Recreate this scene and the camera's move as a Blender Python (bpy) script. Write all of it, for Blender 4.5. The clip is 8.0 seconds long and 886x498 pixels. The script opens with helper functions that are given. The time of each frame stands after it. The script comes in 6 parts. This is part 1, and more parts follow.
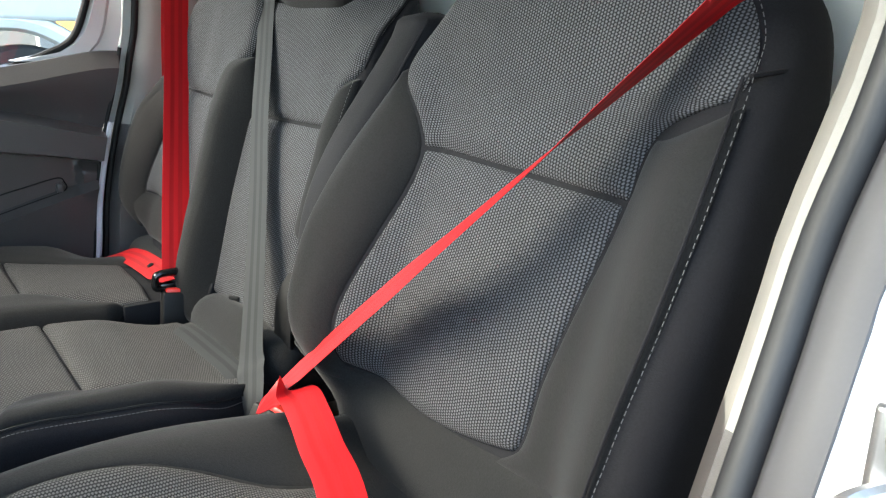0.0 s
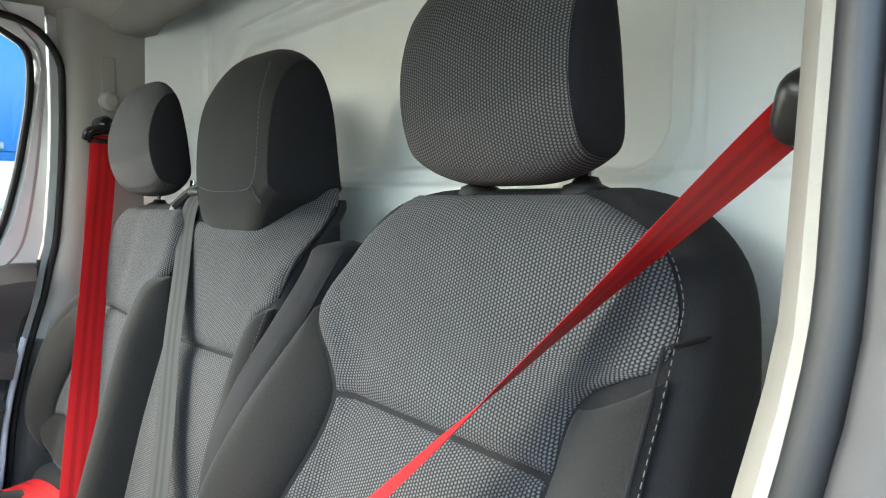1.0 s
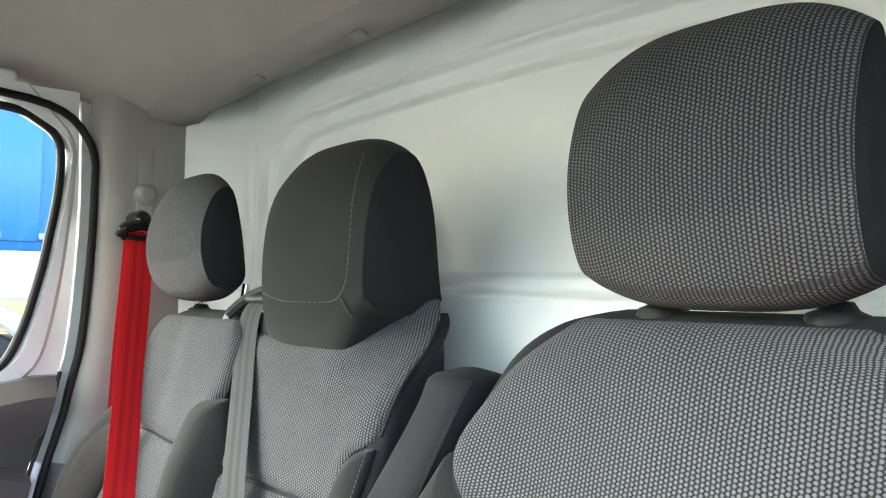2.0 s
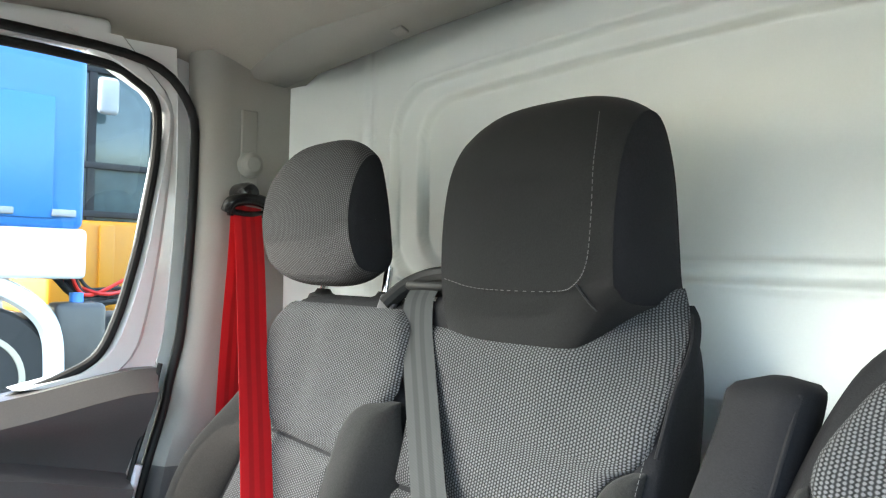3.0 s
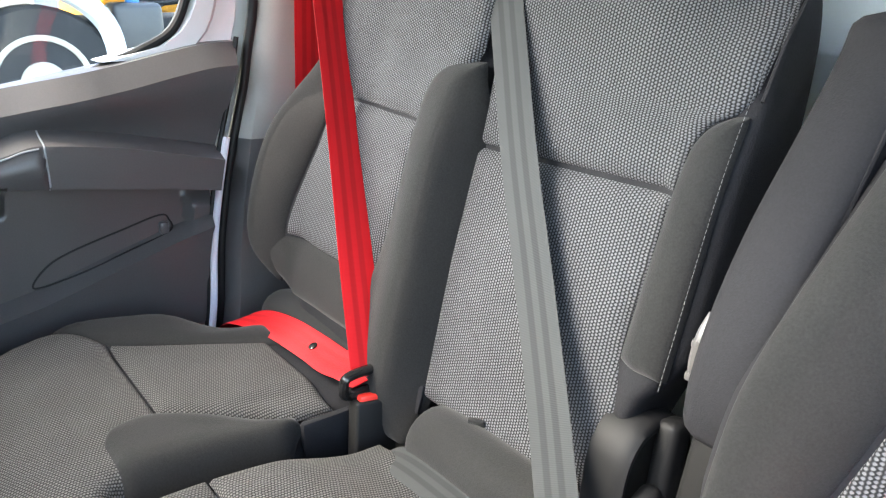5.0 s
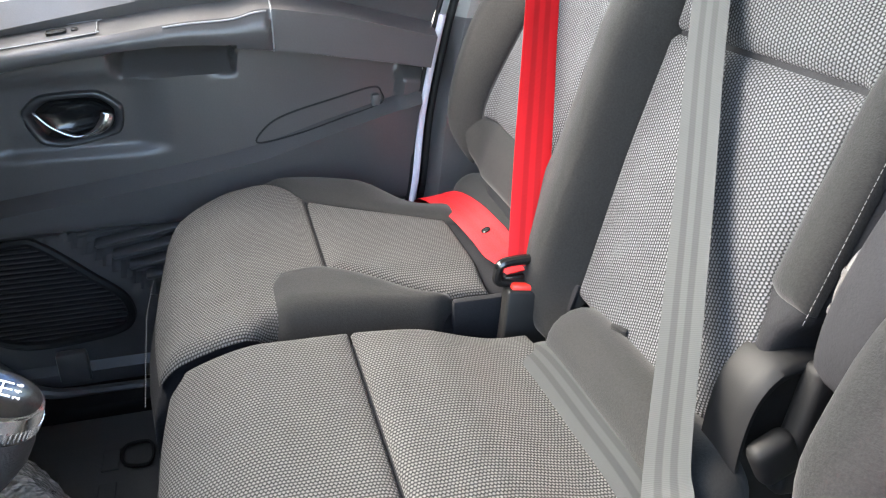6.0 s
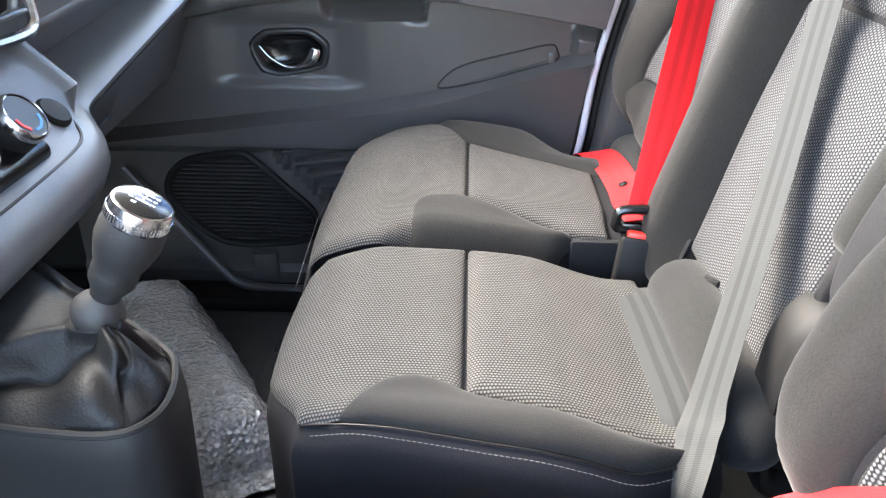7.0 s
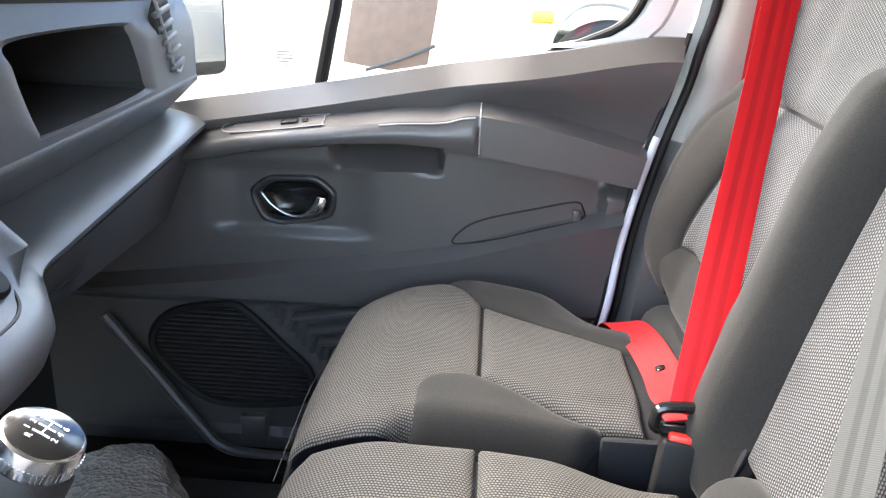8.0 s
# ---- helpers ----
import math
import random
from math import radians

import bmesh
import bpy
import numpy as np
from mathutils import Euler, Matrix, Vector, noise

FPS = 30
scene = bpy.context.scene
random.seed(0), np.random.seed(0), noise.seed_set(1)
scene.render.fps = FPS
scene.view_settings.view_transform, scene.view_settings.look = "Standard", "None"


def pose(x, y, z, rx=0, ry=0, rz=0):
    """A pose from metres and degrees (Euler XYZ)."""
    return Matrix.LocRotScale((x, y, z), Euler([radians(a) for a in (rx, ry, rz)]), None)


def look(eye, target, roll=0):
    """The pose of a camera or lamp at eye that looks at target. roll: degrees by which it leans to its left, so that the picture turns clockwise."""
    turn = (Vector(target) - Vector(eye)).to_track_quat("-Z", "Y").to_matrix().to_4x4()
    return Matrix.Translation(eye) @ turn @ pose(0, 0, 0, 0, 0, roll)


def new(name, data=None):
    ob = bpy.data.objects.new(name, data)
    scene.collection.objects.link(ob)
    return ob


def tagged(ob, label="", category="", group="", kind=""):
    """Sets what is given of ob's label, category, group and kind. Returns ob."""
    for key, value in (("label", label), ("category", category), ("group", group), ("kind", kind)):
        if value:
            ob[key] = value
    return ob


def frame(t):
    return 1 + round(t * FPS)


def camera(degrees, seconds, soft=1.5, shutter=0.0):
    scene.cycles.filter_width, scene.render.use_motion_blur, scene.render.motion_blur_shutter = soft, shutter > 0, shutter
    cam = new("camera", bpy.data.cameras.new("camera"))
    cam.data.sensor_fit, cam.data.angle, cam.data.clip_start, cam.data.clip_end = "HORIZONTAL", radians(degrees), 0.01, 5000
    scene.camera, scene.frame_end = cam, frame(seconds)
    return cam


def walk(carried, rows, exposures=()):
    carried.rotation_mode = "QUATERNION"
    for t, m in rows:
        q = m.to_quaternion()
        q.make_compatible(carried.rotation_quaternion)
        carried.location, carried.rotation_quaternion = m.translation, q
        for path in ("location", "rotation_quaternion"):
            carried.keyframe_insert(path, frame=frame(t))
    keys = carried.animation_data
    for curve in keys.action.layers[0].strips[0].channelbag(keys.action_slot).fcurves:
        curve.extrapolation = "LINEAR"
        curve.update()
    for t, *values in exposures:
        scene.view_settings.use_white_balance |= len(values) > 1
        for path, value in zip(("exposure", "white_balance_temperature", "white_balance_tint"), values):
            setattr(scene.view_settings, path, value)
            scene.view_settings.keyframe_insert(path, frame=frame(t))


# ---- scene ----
cam = camera(58.8, 8.0, soft=1.2)
PATH = [
    (0, (0.978, -0.767, 0.872), (-0.568, 0.385, 0.339), 1.7),
    (0.4, (0.967, -0.733, 0.898), (-0.578, 0.481, 0.522), 1.3),
    (0.5, (0.965, -0.719, 0.912), (-0.583, 0.499, 0.565), 0.8),
    (1, (0.937, -0.675, 0.941), (-0.609, 0.589, 0.827), 0.6),
    (1.5, (0.872, -0.649, 0.958), (-0.661, 0.633, 1.03), 0.5),
    (2, (0.711, -0.691, 0.972), (-0.818, 0.594, 1.077), 0.6),
    (2.2, (0.628, -0.717, 0.977), (-0.903, 0.564, 1.094), 0.8),
    (3.3, (0.401, -0.791, 0.973), (-1.098, 0.533, 0.943), 1.0),
    (3.5, (0.393, -0.794, 0.965), (-1.094, 0.538, 0.851), 1.0),
    (4, (0.382, -0.804, 0.935), (-1.076, 0.531, 0.627), 1.3),
    (4.2, (0.383, -0.807, 0.928), (-1.064, 0.514, 0.53), 1.1),
    (5.3, (0.408, -0.801, 0.908), (-1.149, 0.197, 0.146), 0.5),
    (5.5, (0.411, -0.779, 0.897), (-1.194, 0.095, 0.084), 0.5),
    (6, (0.438, -0.692, 0.883), (-1.285, -0.19, 0.001), 0.6),
    (6.5, (0.502, -0.627, 0.86), (-1.268, -0.486, -0.06), 1.0),
    (7, (0.565, -0.588, 0.869), (-1.207, -0.642, -0.058), 0.6),
    (7.5, (0.525, -0.583, 0.861), (-1.316, -0.701, 0.088), 1.3),
    (8, (0.413, -0.589, 0.87), (-1.483, -0.693, 0.24), 2.2),
]
walk(cam, [(t, look(eye, target, roll)) for t, eye, target, roll in PATH], exposures=((0.0, 3.47, 6750, 4), (0.6, 3.61, 6750, 2), (1.5, 4.05, 6600, 1), (2.0, 4.17, 6750, 3), (3.5, 4.08, 6750, 4), (4.0, 4.02, 6750, 5), (5.5, 4.54, 6700, 9), (6.5, 4.86, 6800, 10), (7.0, 5.00, 6900, 11), (7.5, 5.03, 6950, 11), (8.0, 4.86, 7000, 11)))

# ---- light ----
world = bpy.data.worlds.new("sky")
scene.world = world
world.use_nodes = True
wn = world.node_tree.nodes
sky = wn.new("ShaderNodeTexSky")
sky.sky_type, sky.sun_disc = "NISHITA", False
sky.sun_elevation, sky.sun_rotation = radians(42), radians(215)
sky.air_density, sky.dust_density = 1.0, 3.0
wn["Background"].inputs["Strength"].default_value = 0.15
world.node_tree.links.new(sky.outputs["Color"], wn["Background"].inputs["Color"])
sun_data = bpy.data.lights.new("sun", "SUN")
sun_data.energy, sun_data.angle, sun_data.color = 1.2, radians(60), (1.0, 0.98, 0.95)
sun = new("sun", sun_data)
sun.matrix_world = look((-4.3, -6.1, 6.7), (0, 0, 0))

# ---- materials ----
def mat(name, color, rough=0.6, metal=0.0, grain=0.0, grain_size=400.0, bump=0.0, bump_size=600.0, stain=0.0, spec=0.5, sheen=0.0, coat=0.0):
    """Principled surface with two scales of variation: fine grain and broad stains."""
    m = bpy.data.materials.new(name)
    m.use_nodes = True
    n, l = m.node_tree.nodes, m.node_tree.links
    p = n["Principled BSDF"]
    p.inputs["Roughness"].default_value = rough
    p.inputs["Metallic"].default_value = metal
    p.inputs["Specular IOR Level"].default_value = spec
    p.inputs["Sheen Weight"].default_value = sheen
    p.inputs["Coat Weight"].default_value = coat
    co = n.new("ShaderNodeTexCoord")
    fine = n.new("ShaderNodeTexNoise")
    fine.inputs["Scale"].default_value, fine.inputs["Detail"].default_value = grain_size, 3
    broad = n.new("ShaderNodeTexNoise")
    broad.inputs["Scale"].default_value, broad.inputs["Detail"].default_value = 9.0, 4
    l.new(co.outputs["Object"], fine.inputs["Vector"])
    l.new(co.outputs["Object"], broad.inputs["Vector"])
    a = n.new("ShaderNodeMix")
    a.data_type, a.blend_type = "RGBA", "MULTIPLY"
    a.inputs["Factor"].default_value = grain
    a.inputs["A"].default_value = (*color, 1)
    l.new(fine.outputs["Fac"], a.inputs["B"])
    b = n.new("ShaderNodeMix")
    b.data_type, b.blend_type = "RGBA", "MULTIPLY"
    b.inputs["Factor"].default_value = stain
    l.new(a.outputs["Result"], b.inputs["A"])
    l.new(broad.outputs["Fac"], b.inputs["B"])
    l.new(b.outputs["Result"], p.inputs["Base Color"])
    if bump:
        bn = n.new("ShaderNodeTexNoise")
        bn.inputs["Scale"].default_value, bn.inputs["Detail"].default_value = bump_size, 2
        l.new(co.outputs["Object"], bn.inputs["Vector"])
        bb = n.new("ShaderNodeBump")
        bb.inputs["Strength"].default_value, bb.inputs["Distance"].default_value = bump, 0.0006
        l.new(bn.outputs["Fac"], bb.inputs["Height"])
        l.new(bb.outputs["Normal"], p.inputs["Normal"])
    return m


def knit(name, light, dark, pu, pv, low=-0.85, high=0.75, rough=0.9, depth=0.0010, strength=0.5):
    """Open spacer-mesh cloth: staggered loops, pu x pv metres, over the cloth's own coordinates."""
    m = bpy.data.materials.new(name)
    m.use_nodes = True
    n, l = m.node_tree.nodes, m.node_tree.links
    p = n["Principled BSDF"]
    p.inputs["Roughness"].default_value = rough
    p.inputs["Specular IOR Level"].default_value = 0.3
    uv = n.new("ShaderNodeUVMap")
    uv.uv_map = "cloth"
    warp = n.new("ShaderNodeTexNoise")
    warp.inputs["Scale"].default_value = 40.0
    l.new(uv.outputs["UV"], warp.inputs["Vector"])
    ws = n.new("ShaderNodeVectorMath")
    ws.operation = "SCALE"
    ws.inputs["Scale"].default_value = 0.003
    l.new(warp.outputs["Color"], ws.inputs[0])
    wa = n.new("ShaderNodeVectorMath")
    wa.operation = "ADD"
    l.new(uv.outputs["UV"], wa.inputs[0])
    l.new(ws.outputs["Vector"], wa.inputs[1])
    sep = n.new("ShaderNodeSeparateXYZ")
    l.new(wa.outputs["Vector"], sep.inputs["Vector"])
    waves = []
    for axis, size in (("X", pu), ("Y", pv)):
        k = n.new("ShaderNodeMath")
        k.operation = "MULTIPLY"
        k.inputs[1].default_value = 2 * math.pi / size
        l.new(sep.outputs[axis], k.inputs[0])
        c = n.new("ShaderNodeMath")
        c.operation = "COSINE"
        l.new(k.outputs[0], c.inputs[0])
        waves.append(c)
    spot = n.new("ShaderNodeMath")
    spot.operation = "MULTIPLY"
    l.new(waves[0].outputs[0], spot.inputs[0])
    l.new(waves[1].outputs[0], spot.inputs[1])
    # upright ribs that carry the columns of loops
    sway = n.new("ShaderNodeMath")
    sway.operation = "MULTIPLY"
    sway.inputs[1].default_value = 0.35
    l.new(waves[1].outputs[0], sway.inputs[0])
    twice = n.new("ShaderNodeMath")
    twice.operation = "MULTIPLY_ADD"
    twice.inputs[1].default_value = 2 * math.pi * 2 / pu
    l.new(sep.outputs["X"], twice.inputs[0])
    l.new(sway.outputs[0], twice.inputs[2])
    rib = n.new("ShaderNodeMath")
    rib.operation = "COSINE"
    l.new(twice.outputs[0], rib.inputs[0])
    h = n.new("ShaderNodeMath")
    h.operation = "MULTIPLY_ADD"
    h.inputs[1].default_value = 0.70
    l.new(rib.outputs[0], h.inputs[0])
    l.new(spot.outputs[0], h.inputs[2])
    r = n.new("ShaderNodeMapRange")
    r.interpolation_type = "SMOOTHSTEP"
    r.inputs["From Min"].default_value, r.inputs["From Max"].default_value = low, high
    l.new(h.outputs[0], r.inputs["Value"])
    fuzz = n.new("ShaderNodeTexNoise")
    fuzz.inputs["Scale"].default_value, fuzz.inputs["Detail"].default_value = 14.0, 5
    l.new(uv.outputs["UV"], fuzz.inputs["Vector"])
    mix = n.new("ShaderNodeMix")
    mix.data_type = "RGBA"
    mix.inputs["A"].default_value, mix.inputs["B"].default_value = (*dark, 1), (*light, 1)
    l.new(r.outputs["Result"], mix.inputs["Factor"])
    dirt = n.new("ShaderNodeMix")
    dirt.data_type, dirt.blend_type = "RGBA", "MULTIPLY"
    dirt.inputs["Factor"].default_value = 0.25
    l.new(mix.outputs["Result"], dirt.inputs["A"])
    l.new(fuzz.outputs["Fac"], dirt.inputs["B"])
    l.new(dirt.outputs["Result"], p.inputs["Base Color"])
    bb = n.new("ShaderNodeBump")
    bb.inputs["Strength"].default_value, bb.inputs["Distance"].default_value = strength, depth
    l.new(r.outputs["Result"], bb.inputs["Height"])
    l.new(bb.outputs["Normal"], p.inputs["Normal"])
    return m


def webbing(name, color, gloss):
    """Seat belt: fine cross weave with two satin stripes along the strap (cloth u across, v along)."""
    m = bpy.data.materials.new(name)
    m.use_nodes = True
    n, l = m.node_tree.nodes, m.node_tree.links
    p = n["Principled BSDF"]
    p.inputs["Specular IOR Level"].default_value = 0.3
    uv = n.new("ShaderNodeUVMap")
    uv.uv_map = "cloth"
    sep = n.new("ShaderNodeSeparateXYZ")
    l.new(uv.outputs["UV"], sep.inputs["Vector"])
    ramp = n.new("ShaderNodeValToRGB")
    ramp.color_ramp.interpolation = "LINEAR"
    els = ramp.color_ramp.elements
    els[0].position, els[0].color = 0.0, (1, 1, 1, 1)
    els[1].position, els[1].color = 1.0, (1, 1, 1, 1)
    for at, v in ((0.24, 1), (0.28, 0.70), (0.40, 0.70), (0.44, 1), (0.56, 1), (0.60, 0.70), (0.72, 0.70), (0.76, 1)):
        e = els.new(at)
        e.color = (v, v, v, 1)
    l.new(sep.outputs["X"], ramp.inputs["Fac"])
    base = n.new("ShaderNodeMix")
    base.data_type, base.blend_type = "RGBA", "MULTIPLY"
    base.inputs["Factor"].default_value = 1.0
    base.inputs["A"].default_value = (*color, 1)
    l.new(ramp.outputs["Color"], base.inputs["B"])
    wv = n.new("ShaderNodeMath")
    wv.operation = "MULTIPLY"
    wv.inputs[1].default_value = 2 * math.pi / 0.0016
    l.new(sep.outputs["Y"], wv.inputs[0])
    sn = n.new("ShaderNodeMath")
    sn.operation = "SINE"
    l.new(wv.outputs[0], sn.inputs[0])
    bb = n.new("ShaderNodeBump")
    bb.inputs["Strength"].default_value, bb.inputs["Distance"].default_value = 0.12, 0.0004
    l.new(sn.outputs[0], bb.inputs["Height"])
    l.new(bb.outputs["Normal"], p.inputs["Normal"])
    l.new(base.outputs["Result"], p.inputs["Base Color"])
    p.inputs["Roughness"].default_value = gloss
    return m


def glass(name, tint=(0.88, 0.90, 0.885)):
    m = bpy.data.materials.new(name)
    m.use_nodes = True
    n, l = m.node_tree.nodes, m.node_tree.links
    n.remove(n["Principled BSDF"])
    clear, shine, mixer, fr = n.new("ShaderNodeBsdfTransparent"), n.new("ShaderNodeBsdfGlossy"), n.new("ShaderNodeMixShader"), n.new("ShaderNodeFresnel")
    clear.inputs["Color"].default_value = (*tint, 1)
    shine.inputs["Roughness"].default_value = 0.02
    l.new(fr.outputs["Fac"], mixer.inputs["Fac"])
    l.new(clear.outputs[0], mixer.inputs[1])
    l.new(shine.outputs[0], mixer.inputs[2])
    l.new(mixer.outputs[0], n["Material Output"].inputs["Surface"])
    return m


M_MESH = knit("seat_mesh_cloth", (0.122, 0.125, 0.132), (0.008, 0.008, 0.009), 0.0078, 0.0035, -0.85, 0.95)
M_MESH_FINE = knit("headrest_mesh_cloth", (0.098, 0.097, 0.101), (0.007, 0.007, 0.007), 0.0076, 0.0034, -0.85, 0.95)
M_MESH_LOW = knit("seat_mesh_cloth_low", (0.110, 0.107, 0.104), (0.009, 0.0088, 0.0085), 0.0078, 0.0035, -0.90, 0.90)
M_KNIT = mat("dark_bolster_cloth", (0.025, 0.025, 0.0245), 0.92, grain=0.75, grain_size=480, bump=0.5, bump_size=700, stain=0.3, spec=0.2, sheen=0.08)
M_KNIT_HEAD = mat("dark_headrest_cloth", (0.016, 0.016, 0.0165), 0.9, grain=0.7, grain_size=480, bump=0.5, bump_size=700, stain=0.3, spec=0.2, sheen=0.05)
M_KNIT_SIDE = mat("dark_side_cloth", (0.018, 0.018, 0.021), 0.85, grain=0.7, grain_size=480, bump=0.5, bump_size=700, stain=0.3, spec=0.25)
M_STITCH = mat("pale_thread", (0.10, 0.10, 0.10), 0.8)
M_PLASTIC = mat("black_grained_plastic", (0.014, 0.014, 0.014), 0.55, grain=0.3, bump=0.25, bump_size=900, stain=0.2, spec=0.22)
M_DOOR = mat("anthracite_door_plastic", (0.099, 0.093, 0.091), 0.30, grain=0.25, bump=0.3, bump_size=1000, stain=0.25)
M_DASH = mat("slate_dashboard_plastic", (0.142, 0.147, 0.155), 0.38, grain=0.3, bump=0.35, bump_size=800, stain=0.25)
M_GLOSS = mat("gloss_black_plastic", (0.008, 0.008, 0.008), 0.18)
M_TRIM = mat("beige_pillar_trim", (0.300, 0.289, 0.264), 0.6, grain=0.12, bump=0.2, bump_size=900, stain=0.15)
M_LINER = mat("beige_headliner_felt", (0.47, 0.452, 0.40), 0.95, grain=0.25, grain_size=700, bump=0.3, bump_size=1200, stain=0.2, spec=0.1)
M_WHITE = mat("white_body_paint", (0.80, 0.82, 0.82), 0.22, grain=0.04, stain=0.06, coat=0.4)
M_BULK = mat("white_bulkhead_paint", (0.80, 0.84, 0.82), 0.40, grain=0.05, stain=0.10, coat=0.08, bump=0.03, bump_size=60)
M_RUBBER = mat("black_rubber", (0.012, 0.012, 0.012), 0.5, grain=0.3, stain=0.3, spec=0.25)
M_SEAL = mat("grey_rubber_seal", (0.017, 0.018, 0.020), 0.5, grain=0.3, stain=0.3)
M_RED = webbing("red_webbing", (0.47, 0.007, 0.011), 0.5)
M_GREY = webbing("grey_webbing", (0.042, 0.0440, 0.0445), 0.75)
M_GREY.node_tree.nodes["Principled BSDF"].inputs["Specular IOR Level"].default_value = 0.12
M_CHROME = mat("satin_chrome", (0.75, 0.75, 0.76), 0.18, metal=1.0)
M_STEEL = mat("zinc_steel", (0.55, 0.55, 0.54), 0.35, metal=0.9, grain=0.2, stain=0.3)
M_GREYPL = mat("light_grey_plastic", (0.34, 0.35, 0.36), 0.5, grain=0.1, stain=0.2)
M_MAT = mat("ribbed_rubber_mat", (0.105, 0.103, 0.100), 0.7, grain=0.4, bump=0.4, bump_size=500, stain=0.4)
M_HINGE = mat("satin_black_hinge_plastic", (0.010, 0.010, 0.0105), 0.60, grain=0.2, bump=0.15, bump_size=900, stain=0.2, spec=0.25)
M_RING = mat("satin_black_ring_plastic", (0.009, 0.009, 0.0095), 0.36, stain=0.2)
M_LIP = mat("smooth_grey_weatherstrip", (0.058, 0.057, 0.061), 0.45, grain=0.15, stain=0.2)
M_KNOB = mat("soft_grey_brown_plastic", (0.018, 0.0175, 0.017), 0.62, grain=0.3, bump=0.4, bump_size=700, stain=0.2)
M_FLANGE = mat("lavender_white_paint", (0.74, 0.73, 0.78), 0.3, stain=0.1)
M_LEATHER = mat("black_gaiter_leather", (0.010, 0.0098, 0.0095), 0.58, grain=0.4, grain_size=300, bump=0.9, bump_size=420, spec=0.28)
M_BUCKLE_RED = mat("red_button_plastic", (0.65, 0.03, 0.02), 0.35)
M_GLASS = glass("window_glass")
M_BLUE = mat("blue_truck_paint", (0.035, 0.19, 0.52), 0.35, stain=0.15)
M_YELLOW = mat("yellow_machine_paint", (0.62, 0.25, 0.01), 0.45, stain=0.25)
M_ROOFYEL = mat("pale_yellow_paint", (0.80, 0.68, 0.10), 0.5, stain=0.2)
M_TYRE = mat("tyre_rubber", (0.03, 0.03, 0.03), 0.8, stain=0.4)
M_GROUND = mat("yard_ground", (0.0255, 0.0238, 0.0190), 0.95, grain=0.3, grain_size=30, stain=0.4)
M_RUST = mat("brown_board", (0.20, 0.115, 0.075), 0.8, grain=0.3, stain=0.5)
M_FARGREY = mat("grey_corrugated_wall", (0.45, 0.45, 0.44), 0.7, stain=0.3)
M_LEAF = mat("far_leaf_green", (0.09, 0.13, 0.04), 0.9, grain=0.5, grain_size=20)
M_ORANGE = mat("amber_lamp_plastic", (0.8, 0.25, 0.02), 0.3)
M_CABGLASS = mat("dark_cab_glass", (0.10, 0.14, 0.14), 0.1, stain=0.5)


def foil():
    m = mat("silver_bubble_foil", (0.96, 0.965, 0.97), 0.14, metal=0.42, stain=0.06)
    n, l = m.node_tree.nodes, m.node_tree.links
    co = n.new("ShaderNodeTexCoord")
    v = n.new("ShaderNodeTexVoronoi")
    v.inputs["Scale"].default_value = 125.0
    c = n.new("ShaderNodeTexNoise")
    c.inputs["Scale"].default_value, c.inputs["Detail"].default_value = 45.0, 6
    l.new(co.outputs["Object"], v.inputs["Vector"])
    l.new(co.outputs["Object"], c.inputs["Vector"])
    add = n.new("ShaderNodeMath")
    add.operation = "ADD"
    l.new(v.outputs["Distance"], add.inputs[0])
    l.new(c.outputs["Fac"], add.inputs[1])
    b = n.new("ShaderNodeBump")
    b.inputs["Strength"].default_value, b.inputs["Distance"].default_value = 1.0, 0.0070
    l.new(add.outputs[0], b.inputs["Height"])
    l.new(b.outputs["Normal"], n["Principled BSDF"].inputs["Normal"])
    return m


M_FOIL = foil()


# ---- mesh helpers ----
def thing(name, label, category, at=(0, 0, 0), group="", kind=""):
    ob = new(name)
    ob.location = at
    ob.empty_display_size = 0.05
    return tagged(ob, label, category, group, kind)


def build(name, verts, faces, material, parent=None, label="", uvs=None, sharp=0.0):
    """One mesh object in world coordinates, under a thing or part."""
    me = bpy.data.meshes.new(name)
    off = Vector((0, 0, 0))
    p = parent
    while p is not None:
        off += p.location
        p = p.parent
    me.from_pydata([tuple(Vector(v) - off) for v in verts], [], faces)
    me.materials.append(material)
    me.polygons.foreach_set("use_smooth", [True] * len(me.polygons))
    if uvs is not None:
        layer = me.uv_layers.new(name="cloth")
        idx = np.empty(len(me.loops), dtype=np.int32)
        me.loops.foreach_get("vertex_index", idx)
        layer.data.foreach_set("uv", np.asarray(uvs, dtype=np.float32)[idx].ravel())
    bm = bmesh.new()
    bm.from_mesh(me)
    bmesh.ops.recalc_face_normals(bm, faces=bm.faces)
    bm.to_mesh(me)
    bm.free()
    if sharp:
        me.set_sharp_from_angle(angle=radians(sharp))
    ob = new(name, me)
    if parent is not None:
        ob.parent = parent
    if label:
        tagged(ob, label)
    return ob


def part(name, bm, material, parent=None, label="", sharp=35.0):
    me = bpy.data.meshes.new(name)
    off = Vector((0, 0, 0))
    p = parent
    while p is not None:
        off += p.location
        p = p.parent
    bmesh.ops.translate(bm, verts=bm.verts, vec=-off)
    bmesh.ops.recalc_face_normals(bm, faces=bm.faces)
    bm.to_mesh(me)
    bm.free()
    me.materials.append(material)
    me.polygons.foreach_set("use_smooth", [True] * len(me.polygons))
    me.set_sharp_from_angle(angle=radians(sharp))
    ob = new(name, me)
    if parent is not None:
        ob.parent = parent
    if label:
        tagged(ob, label)
    return ob


